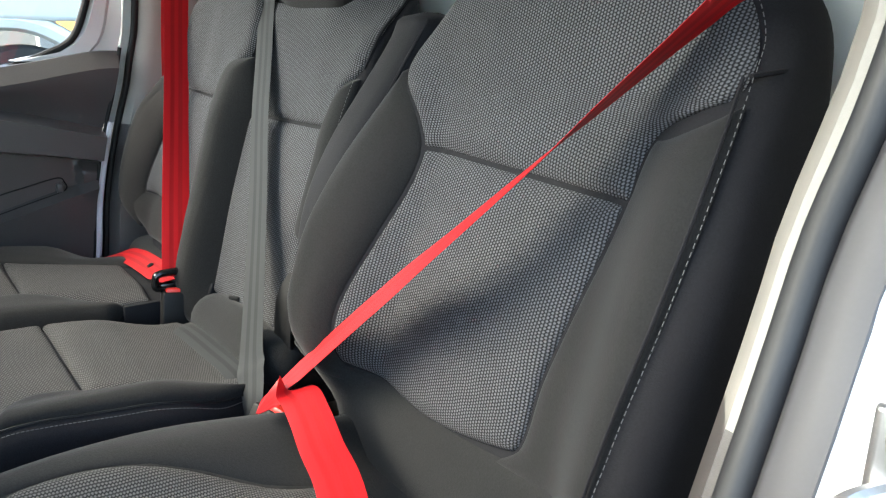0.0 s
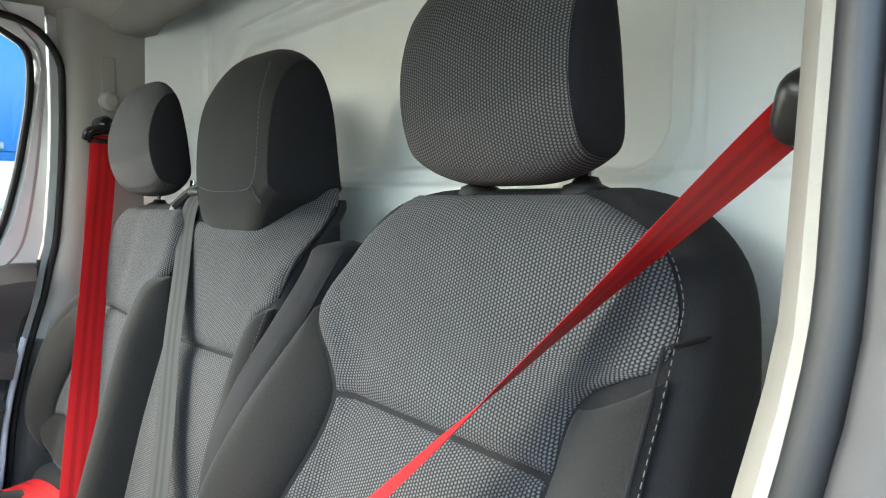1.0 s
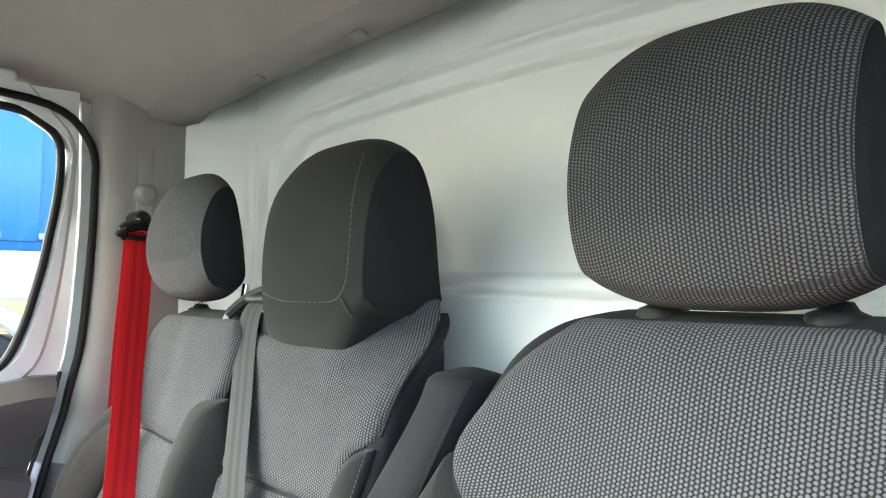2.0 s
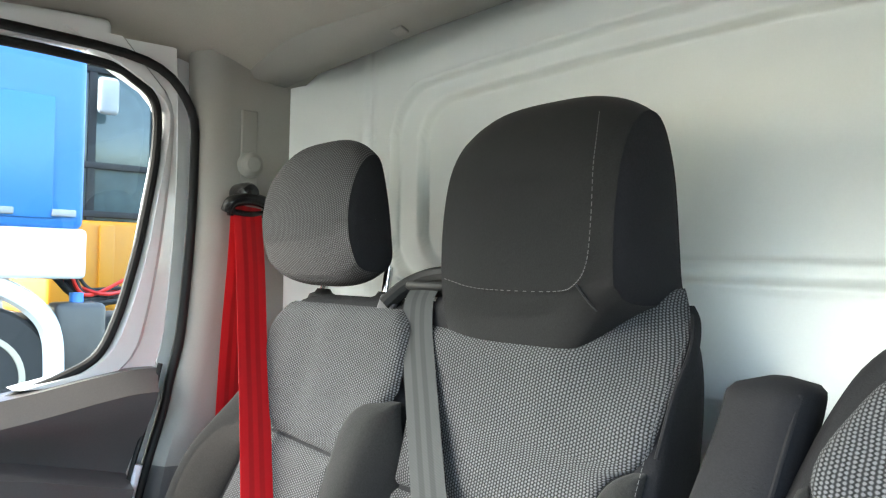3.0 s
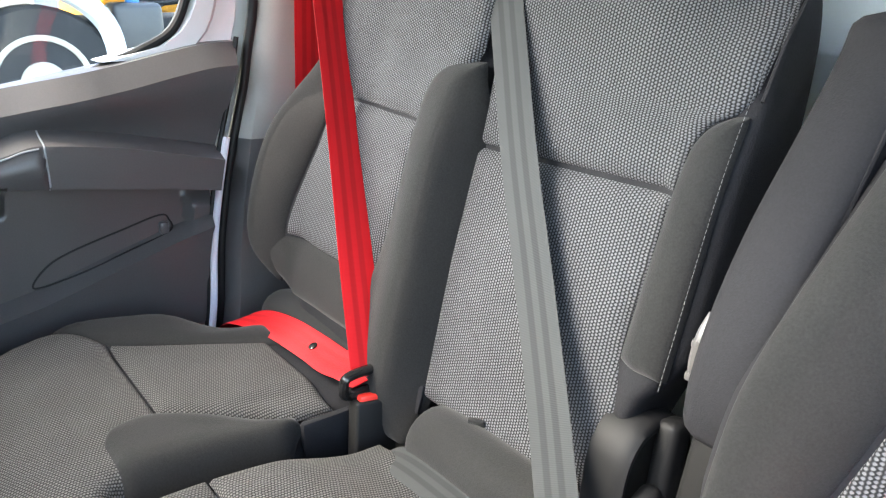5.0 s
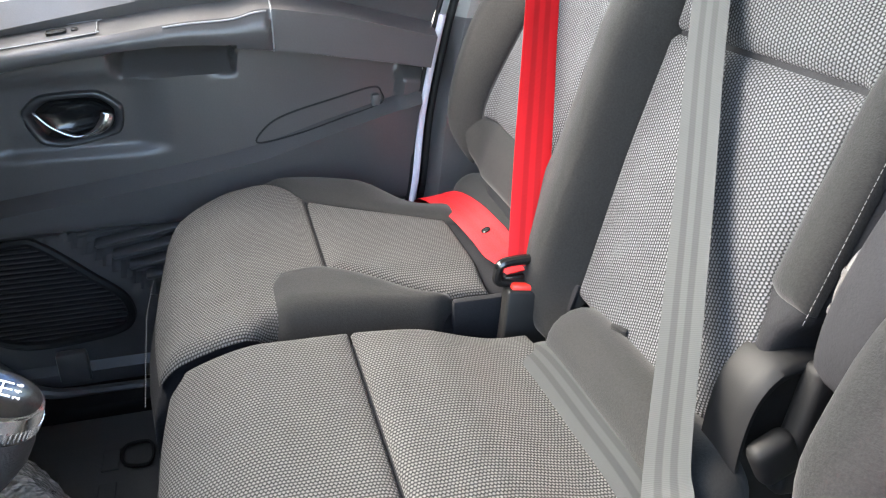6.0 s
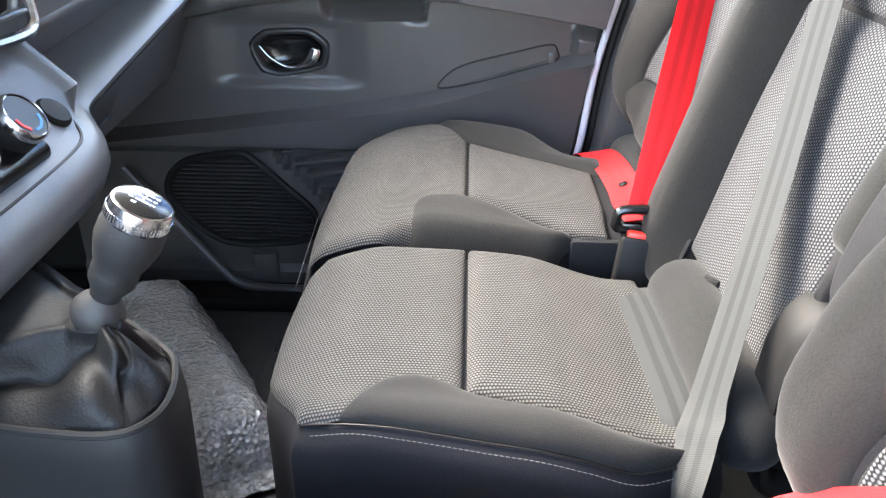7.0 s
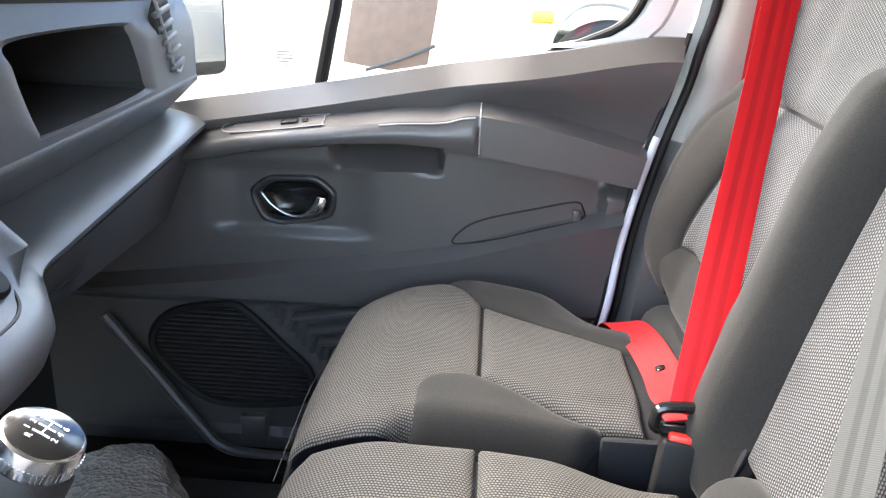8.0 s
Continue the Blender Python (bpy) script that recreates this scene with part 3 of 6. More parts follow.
def pillar(name, side, label):
    """B-pillar: trimmed inside, painted outside; side -1 passenger, 1 driver."""
    ob = thing(name, label, "pillar", (side * 0.80, -0.2, FLOOR), kind="structure")
    ox, w, edge = (0.086, 0.060, front_edge) if side < 0 else (0.012, 0.0, driver_edge)
    lean = lambda z: 0.020 * step(0.74, 0.90, z) if side > 0 else 0.0
    for nm, z0, z1, m, lab in (("trim_upper", 0.660, 1.40, M_TRIM, "beige plastic upper trim"), ("trim_lower", 0.05, 0.660, M_DOOR, "dark grey plastic lower trim")):
        verts, zs = [], np.linspace(z0, z1, 24)
        for z in zs:
            f = edge(z)
            flare = 0.020 * step(0.8, 0.5, z) if z < 0.8 else 0.0
            q = lean(z)
            back = [(0.815 + w, -0.02), (0.800 + q, -0.06), (0.785 + q, -0.12), (0.766 + q, -0.19), (0.744 + q, -0.25), (0.726 + q, f + 0.080), (0.724 + q, f + 0.050), (0.752 + q, f + 0.010), (0.785 + q, f + 0.006), (0.80 + q, f + 0.04)]
            ring = back if side > 0 else [(0.815 + w, -0.02), (0.705 + ox, -0.02), (0.702 + ox, -0.135), (0.706 + ox, -0.150), (0.708 + ox - flare, -0.20), (0.710 + ox - flare, f + 0.050), (0.716 + ox - flare, f + 0.024), (0.745 + max(w, ox), f + 0.004), (0.785 + w, f + 0.006), (0.80 + w, f + 0.04)]
            verts += [(side * a, b, z) for a, b in ring]
        r = 10
        faces = grid_faces(len(zs), r, close_m=True) + [tuple(range(r)), tuple((len(zs) - 1) * r + k for k in range(r))]
        build(nm, verts, faces, m, ob, lab, sharp=45)
    # painted door pillar outside the trim
    verts, zs = [], np.linspace(-0.10, 1.42, 30)
    for z in zs:
        f = edge(z)
        ring = [(a + w + lean(z), b) for a, b in ((0.800, f + 0.03), (0.803, f - 0.006), (0.815, f - 0.010), (0.860, f + 0.012), (0.885, f + 0.03), (0.90, f + 0.08), (0.90, 0.15), (0.80, 0.15))]
        verts += [(side * a, b, z) for a, b in ring]
    r = 8
    faces = grid_faces(len(zs), r, close_m=True) + [tuple(range(r)), tuple((len(zs) - 1) * r + k for k in range(r))]
    build("painted_post", verts, faces, M_WHITE, ob, "glossy white painted door post", sharp=45)
    # door seal: a soft bulb on the edge, a clip strip behind it
    pts = [(side * (0.772 + lean(z) + (0.050 if side < 0 else ox * 0.4)), edge(z) - (0.006 if side > 0 else -0.006), z) for z in np.linspace(0.02, 1.21 if side < 0 else 1.36, 24)]
    if side < 0:
        pts += [(-0.824, -0.268, 1.250), (-0.826, -0.300, 1.286), (-0.828, -0.360, 1.306), (-0.830, -0.48, 1.314), (-0.832, -0.70, 1.316), (-0.834, -0.95, 1.290)]
    part("seal", tube(pts, 0.0105 if side > 0 else 0.0075, 70, 12), M_SEAL if side > 0 else M_RUBBER, ob, "ribbed rubber door seal")
    if side < 0:
        return ob
    verts, zs = [], np.linspace(0.02, 1.38, 40)
    for z in zs:
        f = edge(z)
        verts += [(side * (a + 0.9 * w + lean(z)), b, z) for a, b in ((0.786, f + 0.006), (0.787, f - 0.008), (0.792, f - 0.0125), (0.806, f - 0.0145), (0.8165, f - 0.0125), (0.8175, f + 0.006))]
    build("seal_lip", verts, grid_faces(40, 6, close_m=True) + [tuple(range(6)), tuple(39 * 6 + k for k in range(6))], M_LIP, ob, "smooth grey weatherstrip band", sharp=60)
    return ob


pillar("pillar_right", -1, "beige and dark grey trimmed door pillar")
pillar("pillar_left", 1, "beige trimmed door pillar with white painted post")
# striker on the driver's post
st = thing("door_striker", "zinc plated door striker bolted to the white post", "striker", (0.852, -0.44, 0.69))
part("plate", rbox((0.050, 0.008, 0.080), (0.868, -0.428, 0.688), 0.003, (0, 0, 28), 3), M_STEEL, st)
part("loop", tube([(0.858, -0.432, 0.690), (0.850, -0.462, 0.688), (0.848, -0.468, 0.670), (0.850, -0.462, 0.654), (0.858, -0.432, 0.652)], 0.0055, 26, 10), M_STEEL, st)
for z in (0.714, 0.664):
    part("bolt", lathe([(0.012, 0), (0.012, 0.003), (0.009, 0.005), (0.004, 0.005), (0.003, 0.003)], (0.862, -0.434, z), (90, 0, 28), 18), M_STEEL, st)

# walls that close the cab in front and below
tagged(part("wall_front", rbox((1.80, 0.03, 0.80), (0, -1.62, 0.40), 0.004), M_PLASTIC), "black firewall under the dashboard", "wall", kind="structure")


for sx, nm in ((-1, "wall_right"), (1, "wall_left")):
    tagged(part(nm, rbox((0.04, 0.42, 0.92), (sx * 0.89, -1.50, 0.44), 0.004), M_PLASTIC), "black trimmed side of the footwell", "wall", kind="structure")
tagged(part("underbody", rbox((1.92, 2.2, 0.03), (0, -0.85, -0.05), 0.004), M_PLASTIC), "black underside of the cab", "floor", kind="structure")


def sheet(corners, thick, name, m, label, cat):
    a, b, c, d = [Vector(v) for v in corners]
    nrm = (b - a).cross(d - a).normalized() * thick
    verts = [a, b, c, d, a + nrm, b + nrm, c + nrm, d + nrm]
    faces = [(0, 1, 2, 3), (7, 6, 5, 4), (0, 4, 5, 1), (1, 5, 6, 2), (2, 6, 7, 3), (3, 7, 4, 0)]
    ob = build(name, verts, faces, m, sharp=30)
    return tagged(ob, label, cat, kind="structure")


ws = sheet([(-0.80, -1.02, 1.40), (0.80, -1.02, 1.40), (0.86, -1.72, 0.86), (-0.86, -1.72, 0.86)], 0.005, "window_1", M_GLASS, "clear windscreen glass", "window")
ws.visible_shadow = False

# ---- driver's seat ----
DX = 0.396


def drv(x, z):
    u = abs(x - DX)
    y = -0.240 + 0.27 * (z - 0.742) + (0.9 * max(0, z - 0.90) ** 1.6)
    y -= (0.062 if x < DX else 0.050) * step(0.13, 0.225, u) * (1 - step(0.70, 0.90, z)) * step(0.40, 0.52, z)
    if x < DX:
        y -= 0.030 * step(0.200, 0.275, u) * (1 - step(0.62, 0.80, z)) * step(0.45, 0.57, z)
    y -= 0.012 * bump2(x, z, DX, 0.60, 0.2, 0.08)
    return y


seat_d = thing("driver_seat", "grey mesh and black cloth driver's seat with armrest", "car seat", (DX, -0.45, FLOOR))
d_left = curve((0.34, 0.20), (0.42, 0.160), (0.47, 0.132), (0.53, 0.119), (0.60, 0.118), (0.66, 0.122), (0.73, 0.135), (0.83, 0.153), (0.88, 0.168), (0.92, 0.194), (0.945, 0.235), (0.957, 0.285))
d_right = curve((0.42, 0.640), (0.5, 0.650), (0.62, 0.660), (0.70, 0.664), (0.77, 0.654), (0.85, 0.641), (0.89, 0.627), (0.92, 0.600), (0.945, 0.557), (0.957, 0.510))
back_d = core_back("backrest", M_KNIT_SIDE, seat_d, drv, d_left, d_right, 0.34, 0.957, 0.115, 0.045, 50, 60, "black cloth backrest shell")
m_left = curve((0.46, 0.245), (0.48, 0.212), (0.505, 0.199), (0.552, 0.197), (0.632, 0.217), (0.733, 0.238), (0.778, 0.220), (0.833, 0.176), (0.89, 0.200), (0.92, 0.230), (0.95, 0.275))
m_right_low = curve((0.46, 0.440), (0.475, 0.468), (0.493, 0.487), (0.557, 0.497), (0.603, 0.508), (0.669, 0.521), (0.745, 0.537))
m_right_up = curve((0.72, 0.535), (0.776, 0.543), (0.800, 0.560), (0.815, 0.590), (0.825, 0.614), (0.846, 0.622), (0.872, 0.616), (0.903, 0.598), (0.923, 0.575), (0.942, 0.530), (0.95, 0.505))
pad("lower_insert", M_MESH, back_d, drv, m_left, m_right_low, lambda u: 0.487 - 0.024 * math.sin(math.pi * u) ** 0.7, lambda u: 0.741 - 0.010 * u, "xz", 0.014, 0.010, 0.030, 30, 40, "grey open mesh cloth")
pad("upper_insert", M_MESH, back_d, drv, m_left, m_right_up, lambda u: 0.743 - 0.010 * u, lambda u: 0.950, "xz", 0.013, 0.010, 0.026, 34, 36, "grey open mesh cloth")
pad("left_bolster", M_KNIT, back_d, drv, lambda z: d_left(z) + 0.018, lambda z: m_left(z) - 0.001, lambda u: 0.445, lambda u: 0.826 + 0.004 * u, "xz", 0.013, 0.009, 0.03, 24, 36)
s_line = curve((0.44, 0.606), (0.517, 0.615), (0.554, 0.620), (0.600, 0.626), (0.650, 0.633), (0.702, 0.639), (0.743, 0.640), (0.805, 0.632), (0.849, 0.625))
pad("right_bolster", M_KNIT, back_d, drv, lambda z: (m_right_low(z) if z < 0.735 else m_right_up(z)) + 0.001, lambda z: s_line(z), lambda u: 0.465, lambda u: 0.790 + 0.034 * step(0, 0.9, u), "xz", 0.013, 0.009, 0.03, 24, 36)
pad("lumbar_band", M_KNIT, back_d, drv, curve((0.36, 0.20), (0.40, 0.18), (0.47, 0.14), (0.50, 0.12)), curve((0.40, 0.61), (0.50, 0.61)), lambda u: 0.360, lambda u: 0.494 - 0.026 * math.sin(math.pi * min(1, max(0, u * 1.25 - 0.1))) ** 0.7, "xz", 0.014, 0.010, 0.03, 30, 16)
stitches("stitching", [(s_line(z) + 0.005, drv(s_line(z) + 0.005, z) - 0.0015, z) for z in np.linspace(0.45, 0.845, 12)], back_d, 62)
stitches("stitching", [(x, drv(x, z) - 0.002, z) for x, z in ((0.631, 0.850), (0.627, 0.875), (0.612, 0.902), (0.588, 0.926))], back_d, 14)
part("piping", tube([(s_line(z) - 0.004, drv(s_line(z) - 0.004, z) - 0.001, z) for z in np.linspace(0.45, 0.845, 12)], 0.0016, 60, 6), M_KNIT_SIDE, back_d, "black seam piping")
# piping across the shoulder
part("piping", tube([(0.628, drv(0.628, 0.846) - 0.001, 0.846), (0.634, -0.190, 0.850), (0.637, -0.165, 0.852)], 0.0022, 16, 6), M_KNIT_SIDE, back_d)

HEAD = [(-0.188, 0.975), (-0.203, 1.028), (-0.203, 1.09), (-0.188, 1.148), (-0.166, 1.176), (-0.148, 1.166), (-0.134, 1.10), (-0.126, 1.03), (-0.124, 0.984), (-0.138, 0.962), (-0.164, 0.960)]
headrest(seat_d, DX + 0.002, HEAD, 0.113, M_MESH_FINE, M_KNIT_SIDE, 0.24)


def posts(parent, cx, half, y, z):
    for s in (-1, 1):
        part("headrest_post", lathe([(0.0062, -0.03), (0.0062, 0.045)], (cx + s * half, y, z), (-8, 0, 0), 14), M_CHROME, parent, "bright steel headrest post")
        part("post_guide", lathe([(0.024, -0.02), (0.024, -0.004), (0.021, 0.003), (0.014, 0.006), (0.010, 0.012)], (cx + s * half, y, z - 0.002), (-4, 0, 0), 24), M_PLASTIC, parent, "black plastic post guide")


posts(seat_d, DX, 0.071, -0.124, 0.957)


def drvc(x, y):
    z = 0.392 + 0.040 * step(0.11, 0.20, abs(x - DX)) - 0.03 * (y + 0.45)
    return z - 0.035 * step(-0.74, -0.86, y) if y < -0.74 else z


dc_left = curve((-0.88, 0.21), (-0.80, 0.175), (-0.65, 0.135), (-0.55, 0.130), (-0.45, 0.150), (-0.36, 0.18))
dc_right = curve((-0.88, 0.60), (-0.80, 0.64), (-0.60, 0.66), (-0.36, 0.65))
cush_d = core_cushion("cushion", M_KNIT, seat_d, drvc, dc_left, dc_right, lambda u: -0.86 - 0.04 * math.sin(math.pi * u), -0.27, 0.15, 0.05, label="black cloth cushion shell")
pad("cushion_insert", M_MESH_LOW, cush_d, drvc, curve((-0.83, 0.26), (-0.70, 0.205), (-0.62, 0.200), (-0.55, 0.222), (-0.43, 0.285), (-0.37, 0.305)), lambda y: 0.515, lambda u: -0.83, lambda u: -0.372, "xy", 0.014, 0.010, 0.03, 26, 30, "grey open mesh cloth")
pad("left_bolster", M_KNIT, cush_d, drvc, lambda y: dc_left(y) + 0.015, curve((-0.80, 0.245), (-0.70, 0.204), (-0.62, 0.199), (-0.55, 0.221), (-0.43, 0.284), (-0.37, 0.304)), lambda u: -0.80, lambda u: -0.372, "xy", 0.014, 0.010, 0.035, 22, 26)
part("seat_base", rbox((0.46, 0.44, 0.24), (DX, -0.56, FLOOR + 0.10), 0.02), M_PLASTIC, seat_d, "black plastic seat plinth")


def armrest():
    """Folded-up armrest on the inner side of the driver's backrest."""
    line = spline([(0.113, -0.302, 0.570), (0.115, -0.304, 0.62), (0.117, -0.288, 0.68), (0.119, -0.258, 0.74), (0.121, -0.216, 0.80), (0.123, -0.175, 0.86), (0.123, -0.160, 0.895)], 36)
    verts, r = [], 20
    for i, c in enumerate(line):
        t = i / 35
        e = min(t, 1 - t) * 0.40
        s = math.sqrt(max(0.0, 1 - (1 - min(1, e / 0.030)) ** 2))
        for k in range(r):
            a = 2 * math.pi * k / r
            ca, sa = math.cos(a), math.sin(a)
            q = 0.62
            verts.append((c[0] + 0.034 * (0.25 + 0.75 * s) * math.copysign(abs(ca) ** q, ca), c[1] + 0.036 * (0.25 + 0.75 * s) * math.copysign(abs(sa) ** q, sa), c[2]))
    faces = grid_faces(36, r, close_m=True) + [tuple(range(r)), tuple(35 * r + k for k in range(r))]
    a = build("armrest", verts, faces, M_KNIT_SIDE, seat_d, "black cloth folded armrest", [(v[0], v[2]) for v in verts])
    br = part("bracket", tube([(0.080, -0.308, 0.600), (0.078, -0.314, 0.625), (0.078, -0.309, 0.650), (0.080, -0.298, 0.668)], 0.0048, 24, 10), M_DOOR, a, "grey metal bracket")
    for y, z in ((-0.318, 0.618), (-0.314, 0.645)):
        part("joint", lathe([(0.0060, -0.003), (0.0064, 0.0), (0.0060, 0.003)], (0.078, y + 0.004, z), (-12, 0, 0), 18), M_DOOR, br)
    # made-up black box: stands in for the shade in this gap
    part("gap_block", rbox((0.050, 0.110, 0.210), (0.086, -0.225, 0.560), 0.014, (-14, 0, 0), 3), M_PLASTIC, a, "black box added to keep the gap by the armrest dark")
    part("piping", tube([(0.152, -0.185, 0.885), (0.151, -0.240, 0.80), (0.148, -0.312, 0.68), (0.144, -0.332, 0.60)], 0.0022, 24, 6), M_KNIT_SIDE, a)


armrest()

# ---- double passenger bench: outer seat ----
PX = -0.536


def pas(x, z):
    y = -0.252 + 0.27 * (z - 0.746) + 0.9 * max(0, z - 0.90) ** 1.6
    h = (1 - step(0.70, 0.86, z)) * step(0.36, 0.45, z)
    y -= 0.052 * step(0.075, 0.170, PX - x) * h
    y -= 0.020 * bump2(x, 0, -0.338, 0, 0.042, 1) * h
    y += 0.038 * step(-0.322, -0.280, x) * h
    return y + 0.006 * bump2(x, z, PX + 0.03, 0.85, 0.03, 0.1)


bench = thing("outer_passenger_seat", "grey mesh and black cloth passenger bench seat by the door", "car seat", (PX, -0.45, FLOOR), "bench seats")
p_left = curve((0.36, -0.57), (0.43, -0.600), (0.48, -0.665), (0.53, -0.708), (0.59, -0.724), (0.66, -0.718), (0.745, -0.690), (0.82, -0.658), (0.888, -0.640), (0.915, -0.622), (0.936, -0.585))
p_right = curve((0.395, -0.293), (0.44, -0.293), (0.888, -0.296), (0.915, -0.310), (0.936, -0.345))
back_p = core_back("backrest", M_KNIT_SIDE, bench, pas, p_left, p_right, 0.360, 0.936, 0.105, 0.040, 44, 54, "black cloth backrest shell")
pm_left = curve((0.52, -0.640), (0.56, -0.646), (0.633, -0.634), (0.708, -0.614), (0.75, -0.606), (0.82, -0.622), (0.87, -0.630), (0.900, -0.622), (0.928, -0.590))
pm_right = curve((0.53, -0.418), (0.595, -0.400), (0.653, -0.388), (0.745, -0.378), (0.800, -0.345), (0.825, -0.306), (0.905, -0.308), (0.928, -0.335))
pad("lower_insert", M_MESH, back_p, pas, pm_left, pm_right, lambda u: 0.541 - 0.006 * math.sin(math.pi * u), lambda u: 0.752 - 0.008 * u, "xz", 0.014, 0.010, 0.028, 26, 34, "grey open mesh cloth")
pad("upper_insert", M_MESH, back_p, pas, pm_left, pm_right, lambda u: 0.753 - 0.008 * u, lambda u: 0.927, "xz", 0.013, 0.010, 0.024, 26, 34, "grey open mesh cloth")
pb_left = curve((0.37, -0.428), (0.50, -0.416), (0.540, -0.418), (0.595, -0.401), (0.653, -0.388), (0.745, -0.381), (0.775, -0.380), (0.800, -0.370), (0.817, -0.342), (0.822, -0.310))
pad("right_bolster", M_KNIT, back_p, pas, pb_left, lambda z: -0.284 - 0.010 * step(0.74, 0.82, z), lambda u: 0.372, lambda u: 0.822, "xz", 0.020, 0.008, 0.030, 22, 40)
pad("left_bolster", M_KNIT, back_p, pas, lambda z: p_left(z) + 0.012, lambda z: pm_left(z) - 0.001, lambda u: 0.470, lambda u: 0.835, "xz", 0.014, 0.009, 0.030, 22, 36)
pad("lumbar_band", M_KNIT, back_p, pas, lambda z: p_left(z) + 0.02, lambda z: -0.418, lambda u: 0.455, lambda u: 0.540, "xz", 0.013, 0.010, 0.028, 26, 14)
PHEAD = [(y - 0.010, 0.98 + 0.95 * (z - 0.98) - 0.010) for y, z in HEAD]
headrest(bench, -0.543, PHEAD, 0.116, M_MESH_FINE, M_KNIT_SIDE, 0.24)
posts(bench, PX, 0.080, -0.127, 0.934)


def pasc(x, y):
    z = 0.420 - 0.02 * (y + 0.58) + 0.014 * step(0.09, 0.18, PX - x) * step(-0.74, -0.60, y)
    z -= 0.014 * step(0.10, 0.16, x - PX) * step(-0.62, -0.45, y) + 0.050 * step(0.06, 0.18, PX - x) * step(-0.50, -0.38, y) + 0.040 * step(-0.365, -0.312, x) * step(-0.69, -0.65, y)
    z -= 0.022 * step(-0.765, -0.815, y) + 0.020 * step(0.040, 0.0, x - pc_left(y)) * step(-0.58, -0.68, y)
    return z - 0.045 * (max(0, -0.69 - y) / 0.12) ** 1.6


pc_left = curve((-0.825, -0.600), (-0.79, -0.690), (-0.73, -0.742), (-0.66, -0.760), (-0.60, -0.762), (-0.515, -0.735), (-0.43, -0.690), (-0.36, -0.670))
cush_p = core_cushion("cushion", M_KNIT_SIDE, bench, pasc, pc_left, lambda y: -0.308 - 0.050 * step(-0.465, -0.440, y), lambda u: -0.802 - 0.014 * math.sin(math.pi * u), -0.355, 0.15, 0.045, label="black cloth cushion shell")
pad("front_insert", M_MESH_LOW, cush_p, pasc, curve((-0.81, -0.622), (-0.77, -0.700), (-0.71, -0.742), (-0.66, -0.744), (-0.623, -0.718), (-0.585, -0.667)), lambda y: -0.312 - 0.016 * step(-0.70, -0.64, y), lambda u: -0.790 - 0.012 * math.sin(math.pi * u), lambda u: -0.586, "xy", 0.012, 0.007, 0.026, 34, 30, "grey open mesh cloth")
pad("rear_insert", M_MESH_LOW, cush_p, pasc, curve((-0.60, -0.674), (-0.52, -0.634), (-0.40, -0.564)), curve((-0.60, -0.458), (-0.584, -0.452), (-0.492, -0.395), (-0.45, -0.376), (-0.385, -0.368)), lambda u: -0.584, lambda u: -0.395, "xy", 0.012, 0.007, 0.020, 28, 26, "grey open mesh cloth")
pad("right_bolster", M_KNIT, cush_p, pasc, curve((-0.664, -0.350), (-0.660, -0.398), (-0.650, -0.436), (-0.635, -0.452), (-0.60, -0.457), (-0.584, -0.450), (-0.492, -0.393), (-0.44, -0.372)), lambda y: -0.320 - 0.034 * step(-0.490, -0.445, y), lambda u: -0.664, lambda u: -0.445, "xy", 0.020, 0.008, 0.030, 22, 34)
pad("left_bolster", M_KNIT, cush_p, pasc, lambda y: pc_left(y) + 0.014, curve((-0.69, -0.748), (-0.66, -0.745), (-0.623, -0.719), (-0.585, -0.669), (-0.52, -0.636), (-0.404, -0.567), (-0.365, -0.547)), lambda u: -0.690, lambda u: -0.365, "xy", 0.018, 0.009, 0.030, 20, 30)
stitches("stitching", [(x, -0.8185 + 0.008 * abs(x + 0.53) / 0.2, pasc(x, -0.80) - 0.030) for x in np.linspace(-0.64, -0.33, 7)], cush_p, 60)
part("cushion_roll", capsule([(-0.70, -0.318, 0.404), (-0.60, -0.315, 0.410), (-0.47, -0.312, 0.408), (-0.372, -0.308, 0.400)], 0.037), M_KNIT, bench, "black cloth roll at the rear of the cushion")
part("seat_base", rbox((0.40, 0.36, 0.24), (PX, -0.56, FLOOR + 0.11), 0.02), M_PLASTIC, bench, "black plastic seat plinth")
part("buckle_pocket", rbox((0.012, 0.075, 0.072), (-0.352, -0.412, 0.372), 0.005), M_KNIT_SIDE, bench, "black fabric buckle pocket")

# ---- double passenger bench: middle seat ----
MX = -0.131


def mid(x, z):
    y = -0.233 + (0.24 if z > 0.732 else 0.27) * (z - 0.732)
    y -= 0.018 * step(0.095, 0.140, x - MX) * (1 - step(0.72, 0.84, z)) * step(0.44, 0.52, z)
    y += 0.085 * step(-0.090, 0.020, x) * step(0.83, 0.97, z)
    return y - 0.010 * bump2(x, z, MX, 0.60, 0.16, 0.1)


mseat = thing("middle_passenger_seat", "grey mesh and black cloth middle seat with built-in headrest", "car seat", (MX, -0.45, FLOOR), "bench seats")
c_right = curve((0.42, -0.050), (0.46, -0.024), (0.50, -0.006), (0.55, 0.012), (0.58, 0.034), (0.60, 0.044), (0.75, 0.043), (0.85, 0.038), (0.90, 0.028), (0.930, 0.012), (0.945, 0.000))
back_m = core_back("backrest", M_KNIT_SIDE, mseat, mid, lambda z: -0.300, c_right, 0.42, 0.945, 0.090, 0.020, 44, 54, "black cloth backrest shell")
